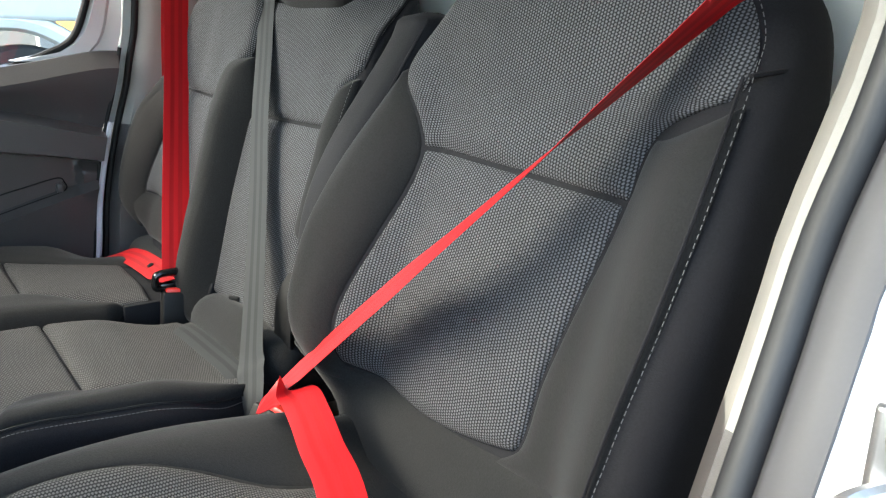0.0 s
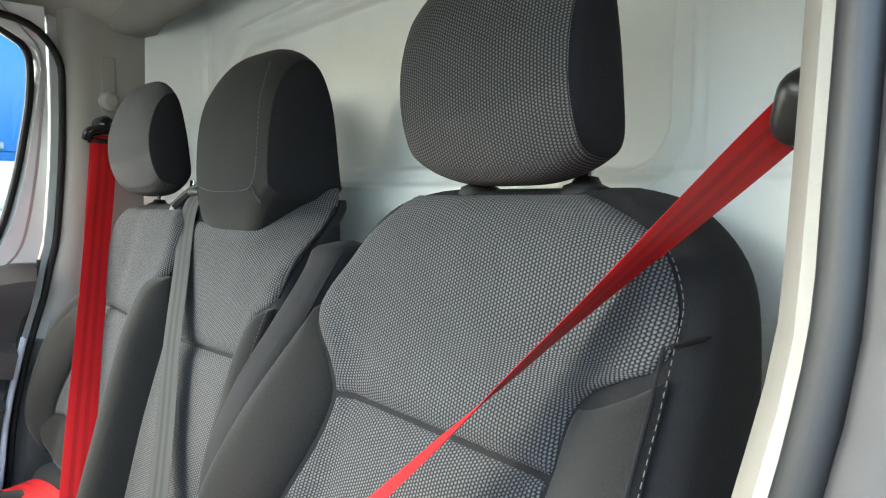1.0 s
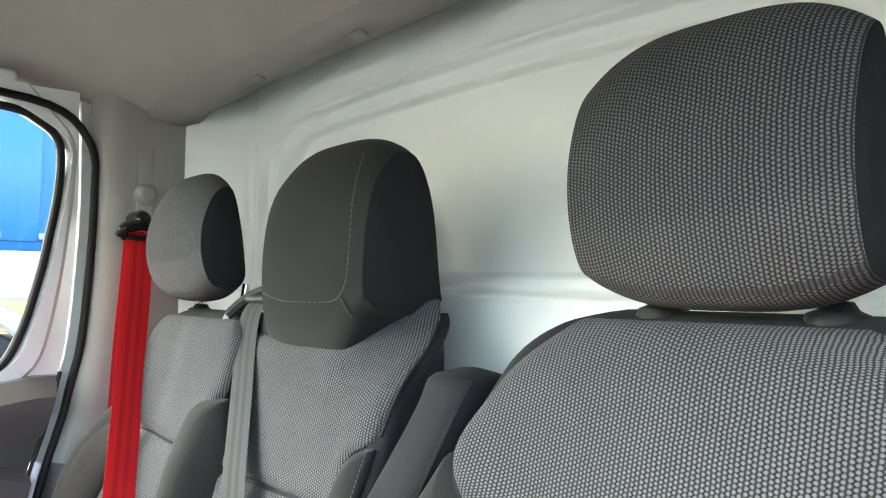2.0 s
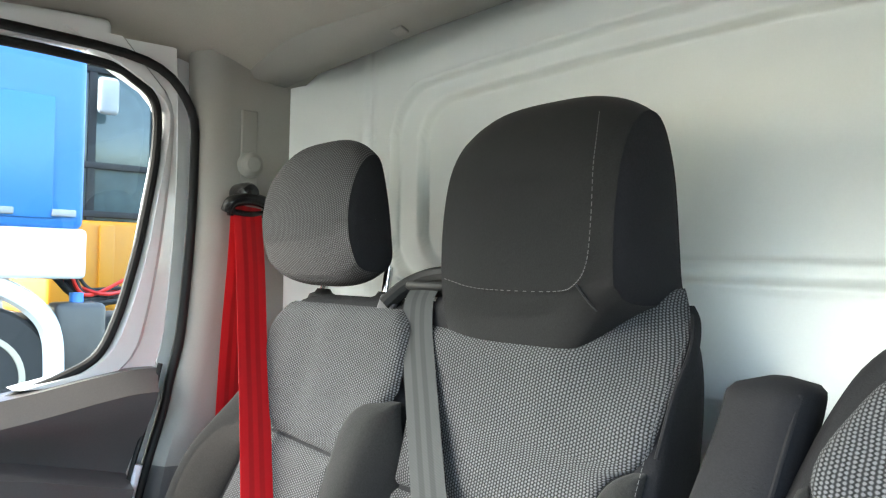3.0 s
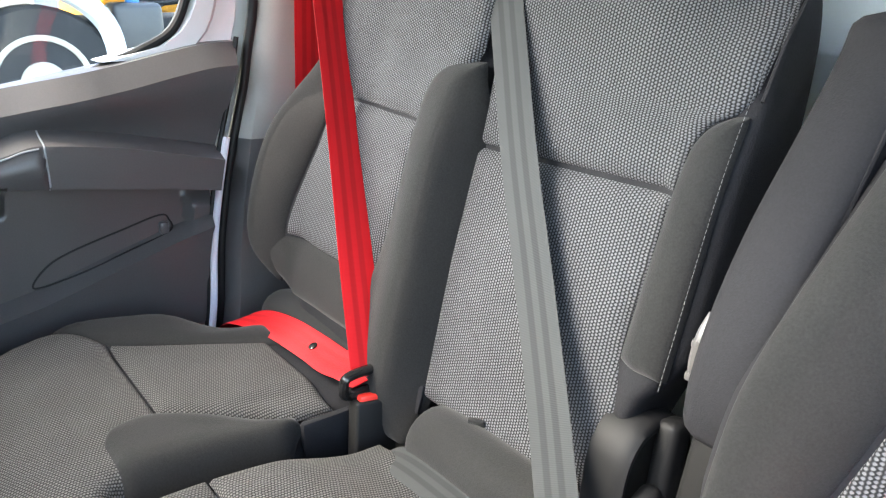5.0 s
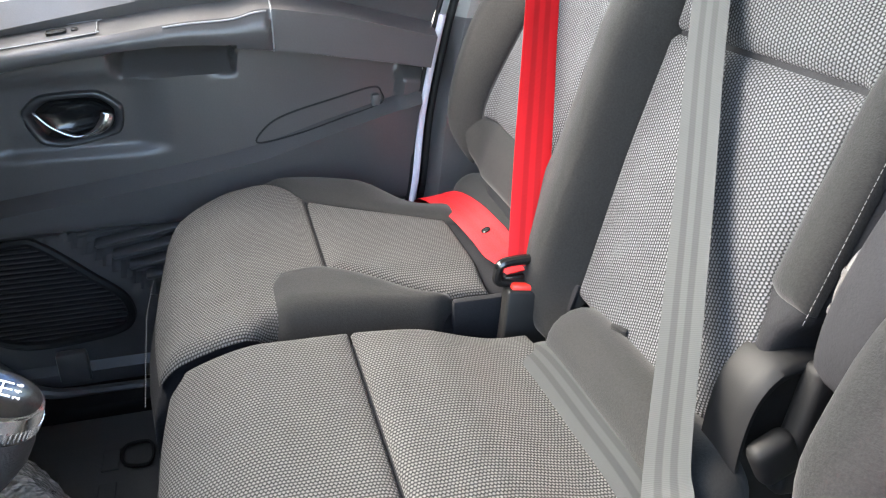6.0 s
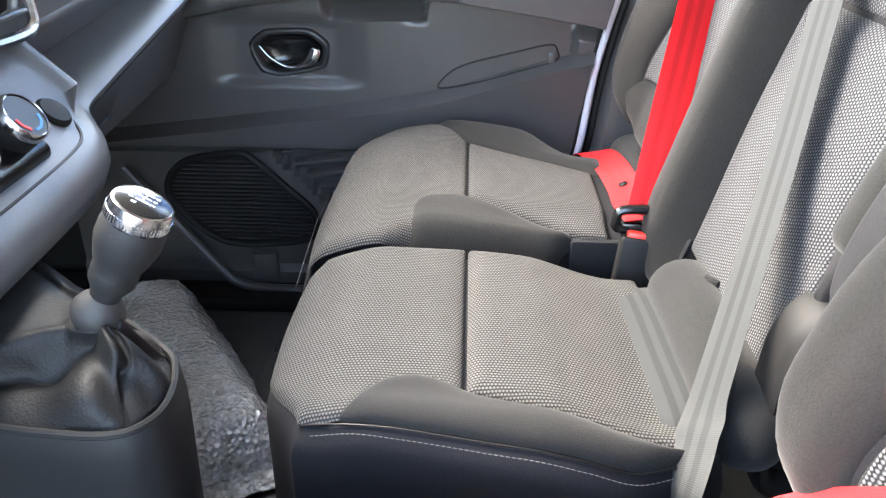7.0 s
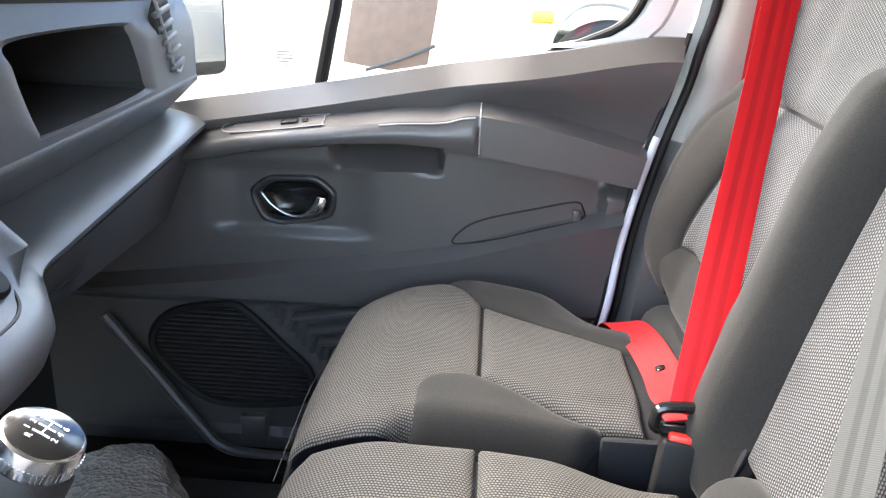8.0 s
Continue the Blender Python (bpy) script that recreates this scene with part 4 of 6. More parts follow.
mm_right_up = curve((0.725, -0.015), (0.756, -0.012), (0.779, -0.008), (0.797, 0.005), (0.810, 0.028), (0.865, 0.034), (0.900, 0.024), (0.927, 0.012), (0.945, 0.003), (0.965, -0.006))
mm_right_low = curve((0.425, -0.045), (0.46, -0.022), (0.51, -0.012), (0.549, -0.014), (0.576, -0.022), (0.646, -0.020), (0.735, -0.015))
pad("lower_insert", M_MESH, back_m, mid, lambda z: -0.297, mm_right_low, lambda u: 0.425, lambda u: 0.728 + 0.004 * u, "xz", 0.014, 0.010, 0.028, 28, 40, "grey open mesh cloth")
pad("upper_insert", M_MESH, back_m, mid, lambda z: -0.297, mm_right_up, lambda u: 0.730 + 0.004 * u, lambda u: 0.906 + 0.006 * (1 - step(0.0, 0.3, u)) + 0.056 * step(0.70, 1.0, u), "xz", 0.013, 0.010, 0.024, 34, 42, "grey open mesh cloth")
pad("right_bolster", M_KNIT, back_m, mid, curve((0.51, -0.012), (0.549, -0.012), (0.576, -0.020), (0.646, -0.018), (0.735, -0.014), (0.756, -0.012), (0.779, -0.008), (0.796, 0.005), (0.806, 0.024)), curve((0.51, 0.030), (0.60, 0.036), (0.75, 0.036), (0.806, 0.034)), lambda u: 0.583, lambda u: 0.806, "xz", 0.017, 0.008, 0.022, 18, 40)
stitches("stitching", [(x, mid(x, z) - 0.003, z) for x, z in ((0.013, 0.930), (0.026, 0.905), (0.034, 0.868), (0.035, 0.818), (0.036, 0.76), (0.037, 0.70), (0.037, 0.646), (0.036, 0.58))], back_m, 84, thick=0.00026)
part("piping", tube([(x, mid(x, z) + 0.002, z) for x, z in ((0.014, 0.936), (0.030, 0.908), (0.040, 0.868), (0.043, 0.82))], 0.0022, 30, 6), M_KNIT_SIDE, back_m, "black piping round the shoulder")
MHEAD = [(y - 0.012, z) for y, z in ((-0.178, 0.898), (-0.188, 0.960), (-0.186, 1.045), (-0.172, 1.112), (-0.142, 1.155), (-0.108, 1.152), (-0.084, 1.095), (-0.072, 1.000), (-0.066, 0.915), (-0.080, 0.882), (-0.120, 0.876), (-0.160, 0.880))]
HX, HW = -0.135, 0.120
mh = headrest(mseat, HX, MHEAD, HW, M_KNIT_HEAD, M_KNIT_SIDE, 0.16, name="built_in_headrest", lift=0.050)


def head_front(x, z, cx=HX, half=HW, shrink=0.16):
    """Front surface of the built-in headrest."""
    sec = loop_spline(MHEAD, 56)
    cy, cz = sec[:, 0].mean(), sec[:, 1].min() + 0.42 * (sec[:, 1].max() - sec[:, 1].min())
    q = 1 - shrink * min(1.0, abs((x - cx) / half)) ** 3.2
    zz = cz + (z - cz) / q
    y = min(p[0] for p in sec if abs(p[1] - zz) < 0.014)
    return cy + (y - cy) * (1 - 0.4 * (1 - q)) - 0.0025


stitches("stitching", [(x, head_front(x, z), z) for x, z in ((-0.245, 0.966), (-0.20, 0.958), (-0.152, 0.956), (-0.08, 0.957), (-0.056, 0.964), (-0.042, 0.985), (-0.038, 1.027), (-0.040, 1.075), (-0.044, 1.108), (-0.050, 1.132))], mh, 64)
part("seam", tube([(x, head_front(x, z) + 0.0005, z) for x, z in ((-0.054, 0.964), (-0.042, 0.950), (-0.032, 0.940))], 0.0012, 14, 6), M_RUBBER, mh, "dark seam")


def midc(x, y):
    z = 0.419 - 0.02 * (y + 0.58) + 0.012 * step(0.12, 0.18, x - MX) * step(-0.72, -0.66, y)
    z -= 0.024 * step(-0.52, -0.40, y) + 0.010 * (1 - step(-0.298, -0.240, x)) * step(-0.60, -0.44, y)
    return z - 0.040 * (max(0, -0.68 - y) / 0.11) ** 1.6


mc_right = curve((-0.79, -0.015), (-0.765, 0.014), (-0.725, 0.034), (-0.68, 0.050), (-0.60, 0.064), (-0.50, 0.080), (-0.44, 0.080), (-0.40, 0.062), (-0.36, 0.050))
mc_front = lambda u: -0.780 - 0.010 * math.sin(math.pi * u) + 0.012 * (1 - step(0.0, 0.12, u)) + 0.040 * step(0.82, 1.0, u)
cush_m = core_cushion("cushion", M_KNIT_SIDE, mseat, midc, lambda y: -0.302, mc_right, mc_front, -0.360, 0.17, 0.030, label="black cloth cushion shell with stitched edge")
pad("front_insert", M_MESH_LOW, cush_m, midc, lambda y: -0.298, lambda y: mc_right(y) - 0.012 - 0.014 * step(-0.72, -0.66, y), lambda u: mc_front(u) + 0.006, lambda u: -0.585, "xy", 0.012, 0.007, 0.022, 32, 30, "grey open mesh cloth")
pad("rear_insert", M_MESH_LOW, cush_m, midc, lambda y: -0.298, curve((-0.60, -0.018), (-0.495, 0.012), (-0.417, 0.030), (-0.37, 0.038)), lambda u: -0.583, lambda u: -0.372, "xy", 0.012, 0.007, 0.020, 30, 30, "grey open mesh cloth")
pad("right_bolster", M_KNIT, cush_m, midc, curve((-0.694, 0.034), (-0.684, 0.012), (-0.674, -0.012), (-0.655, -0.032), (-0.629, -0.038), (-0.596, -0.026), (-0.582, -0.015), (-0.495, 0.013), (-0.417, 0.030), (-0.38, 0.037)), lambda y: mc_right(y) - 0.014, lambda u: -0.694, lambda u: -0.375, "xy", 0.018, 0.008, 0.026, 20, 36)
stitches("stitching", [(mc_right(y) - 0.0065, y, midc(mc_right(y), y) - 0.0150) for y in np.linspace(-0.72, -0.40, 9)], cush_m, 66)
part("piping", tube([(mc_right(y) - 0.0120, y, midc(mc_right(y), y) - 0.0085) for y in np.linspace(-0.73, -0.40, 9)], 0.0012, 50, 6), M_RUBBER, cush_m, "dark seam piping")
part("piping", tube([(mc_right(-0.722) - 0.004, -0.726, z) for z in np.linspace(0.385, 0.262, 6)], 0.0012, 20, 6), M_RUBBER, cush_m, "dark upright seam at the front corner")
part("cushion_roll", capsule([(-0.262, -0.330, 0.396), (-0.21, -0.332, 0.406), (-0.08, -0.332, 0.408), (0.045, -0.332, 0.402)], 0.040), M_KNIT, mseat, "black cloth roll at the rear of the cushion")
part("seat_base", rbox((0.34, 0.34, 0.22), (MX, -0.55, FLOOR + 0.10), 0.02), M_PLASTIC, mseat, "black plastic seat plinth")
part("label_tab", rbox((0.020, 0.006, 0.026), (-0.183, -0.316, 0.440), 0.002, (25, 0, 30)), M_KNIT, mseat, "small grey cloth tab")
# recliner cover at the hinge
shape = loop_spline([(-0.316, 0.34), (-0.324, 0.43), (-0.320, 0.490), (-0.306, 0.522), (-0.282, 0.537), (-0.248, 0.531), (-0.222, 0.505), (-0.205, 0.43), (-0.210, 0.34), (-0.26, 0.33)], 64)
mid_y, mid_z = shape.mean(axis=0)
verts = []
for q, x in ((1.0, -0.020), (1.0, 0.012), (0.975, 0.020), (0.93, 0.025), (0.85, 0.024), (0.80, 0.016), (0.78, 0.006)):
    verts += [(x, mid_y + (a - mid_y) * q, mid_z + (b - mid_z) * q) for a, b in shape]
rc = build("recliner_cover", verts, grid_faces(7, 64, close_m=True) + [tuple(range(64)), tuple(6 * 64 + k for k in range(64))], M_HINGE, mseat, "black plastic hinge cover with raised rim", sharp=60)
part("lever", rbox((0.024, 0.030, 0.125), (0.031, -0.268, 0.474), 0.009, (-8, 0, 0), 4), M_HINGE, rc, "black plastic recline lever")
part("lever_foot", rbox((0.022, 0.040, 0.045), (0.033, -0.292, 0.452), 0.010, (28, 0, 0), 4), M_HINGE, rc, "black plastic lever foot")

# ---- belts ----
def tongue(parent, at, turn):
    m = pose(*at, *turn)
    bm = tube([(-0.033, 0, -0.010), (-0.035, 0, 0.006), (-0.028, 0, 0.014), (0.0, 0, 0.016), (0.028, 0, 0.014), (0.035, 0, 0.006), (0.033, 0, -0.010), (0.0, 0, -0.013)], 0.0065, 60, 10, closed=True)
    rbox((0.056, 0.008, 0.014), (0, 0, -0.010), 0.003, bm=bm)
    bmesh.ops.transform(bm, verts=bm.verts, matrix=m)
    part("tongue", bm, M_GLOSS, parent, "black plastic belt tongue with a slot")


belt_p = thing("seat_belt", "red seat belt buckled at the outer passenger seat", "seat belt", (-0.79, -0.185, 1.08), "seat belts")
ribbon("shoulder_strap", [(-0.760, -0.186, 1.074), (-0.687, -0.214, 0.972), (-0.617, -0.244, 0.868), (-0.547, -0.273, 0.764), (-0.477, -0.303, 0.660), (-0.407, -0.333, 0.556), (-0.337, -0.362, 0.450)],
       [(0.1, 0.99, 0), (0.0, 0.99, 0), (-0.10, 0.99, 0), (-0.12, 0.99, 0), (-0.10, 0.99, 0.05), (0.0, 0.97, 0.1), (0.05, 0.98, 0.0)], 0.047, M_RED, belt_p, "taut red webbing", 90)
ribbon("retractor_strap", [(-0.756, -0.192, 1.074), (-0.744, -0.202, 0.98), (-0.740, -0.212, 0.86), (-0.738, -0.220, 0.70)], [(0.05, 1, 0)] * 4, 0.047, M_RED, belt_p, "red webbing behind the shoulder strap", 40)
ribbon("lap_strap", [(-0.336, -0.364, 0.446), (-0.372, -0.366, 0.446), (-0.420, -0.366, 0.437), (-0.482, -0.363, 0.4315), (-0.56, -0.368, 0.430), (-0.635, -0.375, 0.420), (-0.695, -0.381, 0.400), (-0.745, -0.384, 0.360)],
       [(0.05, 0.95, 0.1), (0.1, 0.93, 0.3), (0.1, 0.9, 0.38), (0.1, 0.9, 0.40), (0.15, 0.9, 0.40), (0.25, 0.9, 0.36), (0.3, 0.95, 0.25), (0.3, 0.95, 0.2)], 0.047, M_RED, belt_p, "red lap webbing with a black stop button", 60)
part("stop_button", lathe([(0.0065, 0), (0.0065, 0.002), (0.004, 0.0035)], (-0.482, -0.363, 0.4322), (22, 0, 0), 16), M_GLOSS, belt_p, "small black stop button")
dring = part("d_ring", tube([(-0.756, -0.223, 1.064), (-0.750, -0.219, 1.078), (-0.749, -0.203, 1.084), (-0.749, -0.186, 1.086), (-0.749, -0.169, 1.084), (-0.750, -0.153, 1.078), (-0.756, -0.149, 1.064)], 0.0105, 48, 12), M_GLOSS, belt_p, "black plastic belt guide ring")
part("bolt_cap", lathe([(0.018, 0), (0.018, 0.034), (0.014, 0.044), (0.006, 0.047)], (-0.790, -0.186, 1.096), (0, 90, 0), 24), M_GLOSS, dring)
part("slot_bar", tube([(-0.756, -0.221, 1.064), (-0.752, -0.186, 1.060), (-0.756, -0.151, 1.064)], 0.0065, 24, 10), M_GLOSS, dring)
tongue(belt_p, (-0.336, -0.362, 0.444), (0, 0, 88))


def buckle(at, turn, label):
    ob = thing("belt_buckle", label, "belt buckle", at, "belt buckles")
    m = pose(*at, *turn)
    bm = rbox((0.056, 0.026, 0.105), (0, 0, 0), 0.004, (0, 0, 0), 3)
    bmesh.ops.transform(bm, verts=bm.verts, matrix=m)
    part("casing", bm, M_RUBBER, ob, "black plastic casing")
    bm = rbox((0.044, 0.019, 0.014), (0.0, 0.0, 0.052), 0.003)
    bmesh.ops.transform(bm, verts=bm.verts, matrix=m)
    part("release_button", bm, M_BUCKLE_RED, ob, "red release button")
    return ob


buckle((-0.323, -0.368, 0.374), (-6, 6, 84), "black belt buckle with red button between the bench seats")
part("adjuster", rbox((0.028, 0.007, 0.036), (0, 0, 0), 0.003), M_GREYPL, None).matrix_world = pose(-0.300, -0.322, 0.425, -20, 0, 15)
tab = bpy.data.objects["adjuster"]
tab.data.materials[0] = M_KNIT_SIDE
tab.name = "belt_label"
tagged(tab, "dark grey cloth label behind the belt buckle", "label")

belt_m = thing("seat_belt", "grey seat belt across the middle seat", "seat belt", (-0.30, -0.15, 0.95), "seat belts")
ribbon("shoulder_strap", [(-0.322, -0.140, 0.962), (-0.318, -0.172, 0.948), (-0.300, -0.194, 0.910), (-0.246, -0.228, 0.818), (-0.190, -0.262, 0.730), (-0.126, -0.296, 0.630), (-0.062, -0.332, 0.534), (0.0, -0.368, 0.438), (0.038, -0.386, 0.415), (0.071, -0.402, 0.388), (0.061, -0.405, 0.338)],
       [(0.9, 0.2, 0.1)] * 2 + [(0.95, 0.15, 0.2), (0.95, 0.2, 0.3), (0.93, 0.2, 0.3), (0.93, 0.22, 0.3), (0.92, 0.25, 0.3), (0.90, 0.32, 0.3), (0.88, 0.36, 0.32), (0.86, 0.40, 0.33), (0.85, 0.42, 0.34)], 0.047, M_GREY, belt_m, "grey webbing", 90)
ribbon("lap_strap", [(-0.296, -0.388, 0.345), (-0.278, -0.388, 0.376), (-0.245, -0.387, 0.394), (-0.19, -0.386, 0.4015), (-0.10, -0.384, 0.4025), (-0.03, -0.382, 0.402), (0.01, -0.381, 0.394), (0.045, -0.380, 0.365)],
       [(-0.05, 0.97, 0.10)] * 8, 0.047, M_GREY, belt_m, "grey lap webbing with satin stripes", 50)
gd = part("belt_guide", tube([(-0.376, -0.186, 0.930), (-0.362, -0.166, 0.952), (-0.335, -0.150, 0.966), (-0.300, -0.142, 0.970), (-0.268, -0.136, 0.964), (-0.250, -0.126, 0.950)], 0.011, 34, 10), M_PLASTIC, belt_m, "black plastic belt outlet")
part("outlet_mouth", rbox((0.070, 0.030, 0.012), (-0.318, -0.158, 0.952), 0.005, (-25, 0, 4), 3), M_PLASTIC, gd, "black plastic outlet mouth")
part("tip", rbox((0.026, 0.010, 0.044), (-0.374, -0.186, 0.924), 0.004, (-30, 0, 20), 3), M_LIP, gd, "grey plastic clip")

belt_d = thing("seat_belt", "red seat belt across the driver's seat", "seat belt", (0.70, -0.262, 1.0), "seat belts")
lead, way_down = Vector((0.665, -0.161, 0.992)), Vector((-0.5457, -0.4539, -0.7044))
flat, edge_way = Vector((-0.639, 0.769, 0.0)), Vector((0.542, 0.450, -0.710))
pts, sides = [], []
for run, turn in ((-0.030, 230), (0.02, 225), (0.10, 211), (0.175, 198), (0.25, 190), (0.33, 178)):
    pts.append(tuple(lead + way_down * run))
    sides.append(tuple(flat * math.cos(radians(turn)) + edge_way * math.sin(radians(turn))))
pts += [(0.404, -0.354, 0.67), (0.308, -0.352, 0.596), (0.239, -0.36, 0.536), (0.195, -0.378, 0.489), (0.184, -0.412, 0.458), (0.206, -0.448, 0.448)]
sides += [tuple(flat * math.cos(radians(a)) + edge_way * math.sin(radians(a))) for a in (170, 165, 162, 161, 163, 168)]
ribbon("shoulder_strap", pts, sides, 0.047, M_RED, belt_d, "twisted red webbing", 120, gather=lambda u: 1.0 - 0.92 * max(0.0, (u - 0.84) / 0.16))
ribbon("lap_strap", [(0.206, -0.448, 0.448), (0.200, -0.412, 0.462), (0.222, -0.404, 0.466), (0.262, -0.410, 0.458), (0.310, -0.421, 0.446), (0.374, -0.436, 0.440), (0.46, -0.47, 0.432), (0.570, -0.530, 0.448), (0.650, -0.52, 0.44), (0.675, -0.51, 0.34)],
       [(0.5, 0.85, 0), (0.62, 0.75, 0.1), (0.7, 0.7, 0.1), (0.62, 0.78, 0.1), (0.55, 0.83, 0.1), (0.5, 0.85, 0.1), (0.3, 0.95, 0), (0.1, 1, 0), (0, 1, 0), (0, 1, 0)], 0.047, M_RED, belt_d, "red lap webbing", 70, gather=lambda u: min(1.0, 0.08 + u / 0.15))
ring_d = part("d_ring", rbox((0.034, 0.046, 0.050), (0.692, -0.178, 1.006), 0.0155, (20, 18, 12), 5), M_RING, belt_d, "black plastic belt guide ring")
part("bolt_cap", rbox((0.090, 0.034, 0.034), (0.734, -0.170, 1.032), 0.014, (0, 0, -6), 4), M_RING, ring_d, "black bolt cap")
buckle((0.165, -0.430, 0.375), (-25, 10, 20), "black belt buckle with red button beside the driver's seat")

# height adjuster on the passenger pillar
adj = thing("belt_height_adjuster", "beige slotted belt height adjuster with a round knob", "belt adjuster", (-0.79, -0.17, 1.14))
part("slide", rbox((0.006, 0.030, 0.150), (-0.793, -0.169, 1.165), 0.0028, seg=3), M_TRIM, adj)
part("knob", lathe([(0.021, 0), (0.022, 0.006), (0.020, 0.016), (0.012, 0.022)], (-0.796, -0.168, 1.147), (0, 90, 0), 24), M_TRIM, adj, "round beige push knob")

# ---- passenger door ----
sill = curve((-1.40, 0.634), (-1.20, 0.662), (-1.061, 0.686), (-0.964, 0.702), (-0.829, 0.726), (-0.654, 0.759), (-0.483, 0.787), (-0.401, 0.803), (-0.340, 0.812), (-0.27, 0.812))
arm_top = curve((-1.30, 0.575), (-1.038, 0.628), (-0.983, 0.641), (-0.823, 0.664), (-0.735, 0.676), (-0.66, 0.681), (-0.625, 0.690), (-0.600, 0.690), (-0.50, 0.675), (-0.433, 0.659), (-0.345, 0.637), (-0.28, 0.618))
arm_low = curve((-1.30, 0.550), (-1.041, 0.597), (-0.959, 0.613), (-0.842, 0.626), (-0.735, 0.631), (-0.605, 0.621), (-0.50, 0.606), (-0.426, 0.594), (-0.351, 0.580), (-0.28, 0.566))
shelf = curve((-1.30, 0.368), (-1.074, 0.396), (-0.927, 0.415), (-0.783, 0.434), (-0.702, 0.447), (-0.625, 0.463), (-0.52, 0.495), (-0.408, 0.527), (-0.30, 0.556))


def door_x(y, z):
    """Inner face of the door: x over the length and the height."""
    x = -0.830
    top, at, al, sh = sill(y), arm_top(y), arm_low(y), shelf(y)
    crease = top - 0.034
    x += 0.040 * step(at, crease, z) * (0.25 + 0.75 * step(-0.68, -0.52, y))
    x -= 0.026 * min(1.0, max(0.0, (z - crease) / 0.034))
    band = min(1.0, max(0.0, (z - al + 0.005) / 0.010)) * (1 - min(1.0, max(0.0, (z - at + 0.003) / 0.016)))
    x += 0.046 * band
    x += band * (0.011 * math.sin(math.pi * min(1.0, max(0.0, (z - al) / (at - al)))) * (1 - step(-0.612, -0.604, y)) + 0.004 * step(-0.608, -0.603, y))
    x += (0.036 - 0.16 * max(0.0, min(0.10, sh - 0.010 - z))) * (1 - min(1.0, max(0.0, (z - sh + 0.010) / 0.016))) * step(0.335, 0.360, z)
    x += 0.004 * (1 - step(0.335, 0.355, z))
    # scoop round the handle, and the grab recess under the armrest
    x -= 0.011 * step(-1.064, -1.000, y) * (1 - step(-0.83, -0.76, y)) * step(0.462, 0.482, z) * (1 - step(0.570, 0.598, z))
    side = step(-0.850, -0.826, y) * (1 - step(-0.672, -0.660, y))
    if z < al + 0.006:
        x -= 0.044 * side * min(1.0, max(0.0, (z - al + 0.046) / 0.034))
    # raised end of the pocket
    e = step(-0.412, -0.396, y) * (1 - step(al - 0.03, al, z)) * step(sh - 0.02, sh + 0.01, z)
    x += 0.020 * e
    # well behind the handle
    r = ((y + 0.905) / 0.062) ** 2 + ((z - 0.526) / 0.036) ** 2
    x -= 0.026 * (1 - step(0.75, 1.05, r))
    # slatted recess beside the loudspeaker
    e = -0.960 + (0.340 - z) * 1.06
    x -= 0.020 * step(e - 0.004, e + 0.006, y) * step(0.12, 0.14, z) * (1 - step(0.338, 0.350, z))
    # bin at the foot of the door
    x += 0.010 * step(0.10, 0.085, z) if z < 0.10 else 0.0
    return x


door = thing("door_1", "closed anthracite plastic passenger door with armrest", "door", (-0.86, -0.8, FLOOR), kind="structure")


def door_panel():
    """Moulded face whose rows follow the armrest, the shelf and the sill."""
    counts = (2, 2, 18, 5, 12, 6, 34, 5, 8, 6, 8, 5)
    n = 210
    m = sum(counts) + 1
    y1 = -1.36
    verts = []
    for i in range(n):
        t = i / (n - 1)
        zs = [0.06 + 0.77 * j / (m - 1) for j in range(m)]
        for again in range(3):
            rows = []
            for j in range(m):
                y = y1 + t * (front_edge(zs[j]) - 0.021 - y1)
                top, at, al, sh = sill(y), arm_top(y), arm_low(y), shelf(y)
                marks = [0.06, 0.085, 0.10, 0.328, 0.364, sh - 0.010, sh + 0.006, al - 0.005, al + 0.005, at - 0.003, at + 0.013, top - 0.034, top]
                for q in range(1, len(marks)):
                    marks[q] = max(marks[q], marks[q - 1] + 0.0004)
                k, left = 0, j
                while k < len(counts) - 1 and left > counts[k]:
                    left -= counts[k]
                    k += 1
                rows.append(marks[k] + (marks[k + 1] - marks[k]) * left / counts[k])
            zs = rows
        for z in zs:
            y = y1 + t * (front_edge(z) - 0.021 - y1)
            verts.append((door_x(y, z), y, z))
    k = n * m
    verts += [(-0.88, v[1], v[2]) for v in verts]
    faces = grid_faces(n, m) + [tuple(k + i for i in f[::-1]) for f in grid_faces(n, m)]
    for i in range(n - 1):
        faces += [(i * m, k + i * m, k + (i + 1) * m, (i + 1) * m), (i * m + m - 1, (i + 1) * m + m - 1, k + (i + 1) * m + m - 1, k + i * m + m - 1)]
    for j in range(m - 1):
        faces += [(j, j + 1, k + j + 1, k + j), ((n - 1) * m + j, k + (n - 1) * m + j, k + (n - 1) * m + j + 1, (n - 1) * m + j + 1)]
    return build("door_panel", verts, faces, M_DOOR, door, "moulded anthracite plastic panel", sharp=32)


panel = door_panel()
part("door_skin", rbox((0.03, 1.06, 0.66), (-0.915, -0.86, 0.28), 0.006), M_WHITE, door, "white painted outer skin")
# bright painted flange along the rear edge
part("door_flange", tube([(-0.808, front_edge(z) - 0.0125, z) for z in np.linspace(0.08, 0.665, 16)], 0.0062, 50, 10), M_FLANGE, door, "pale painted door flange")
part("edge_rubber", tube([(-0.812, front_edge(z) - 0.0205, z) for z in np.linspace(0.08, 0.82, 16)], 0.0042, 50, 8), M_RUBBER, door, "black rubber along the panel edge")
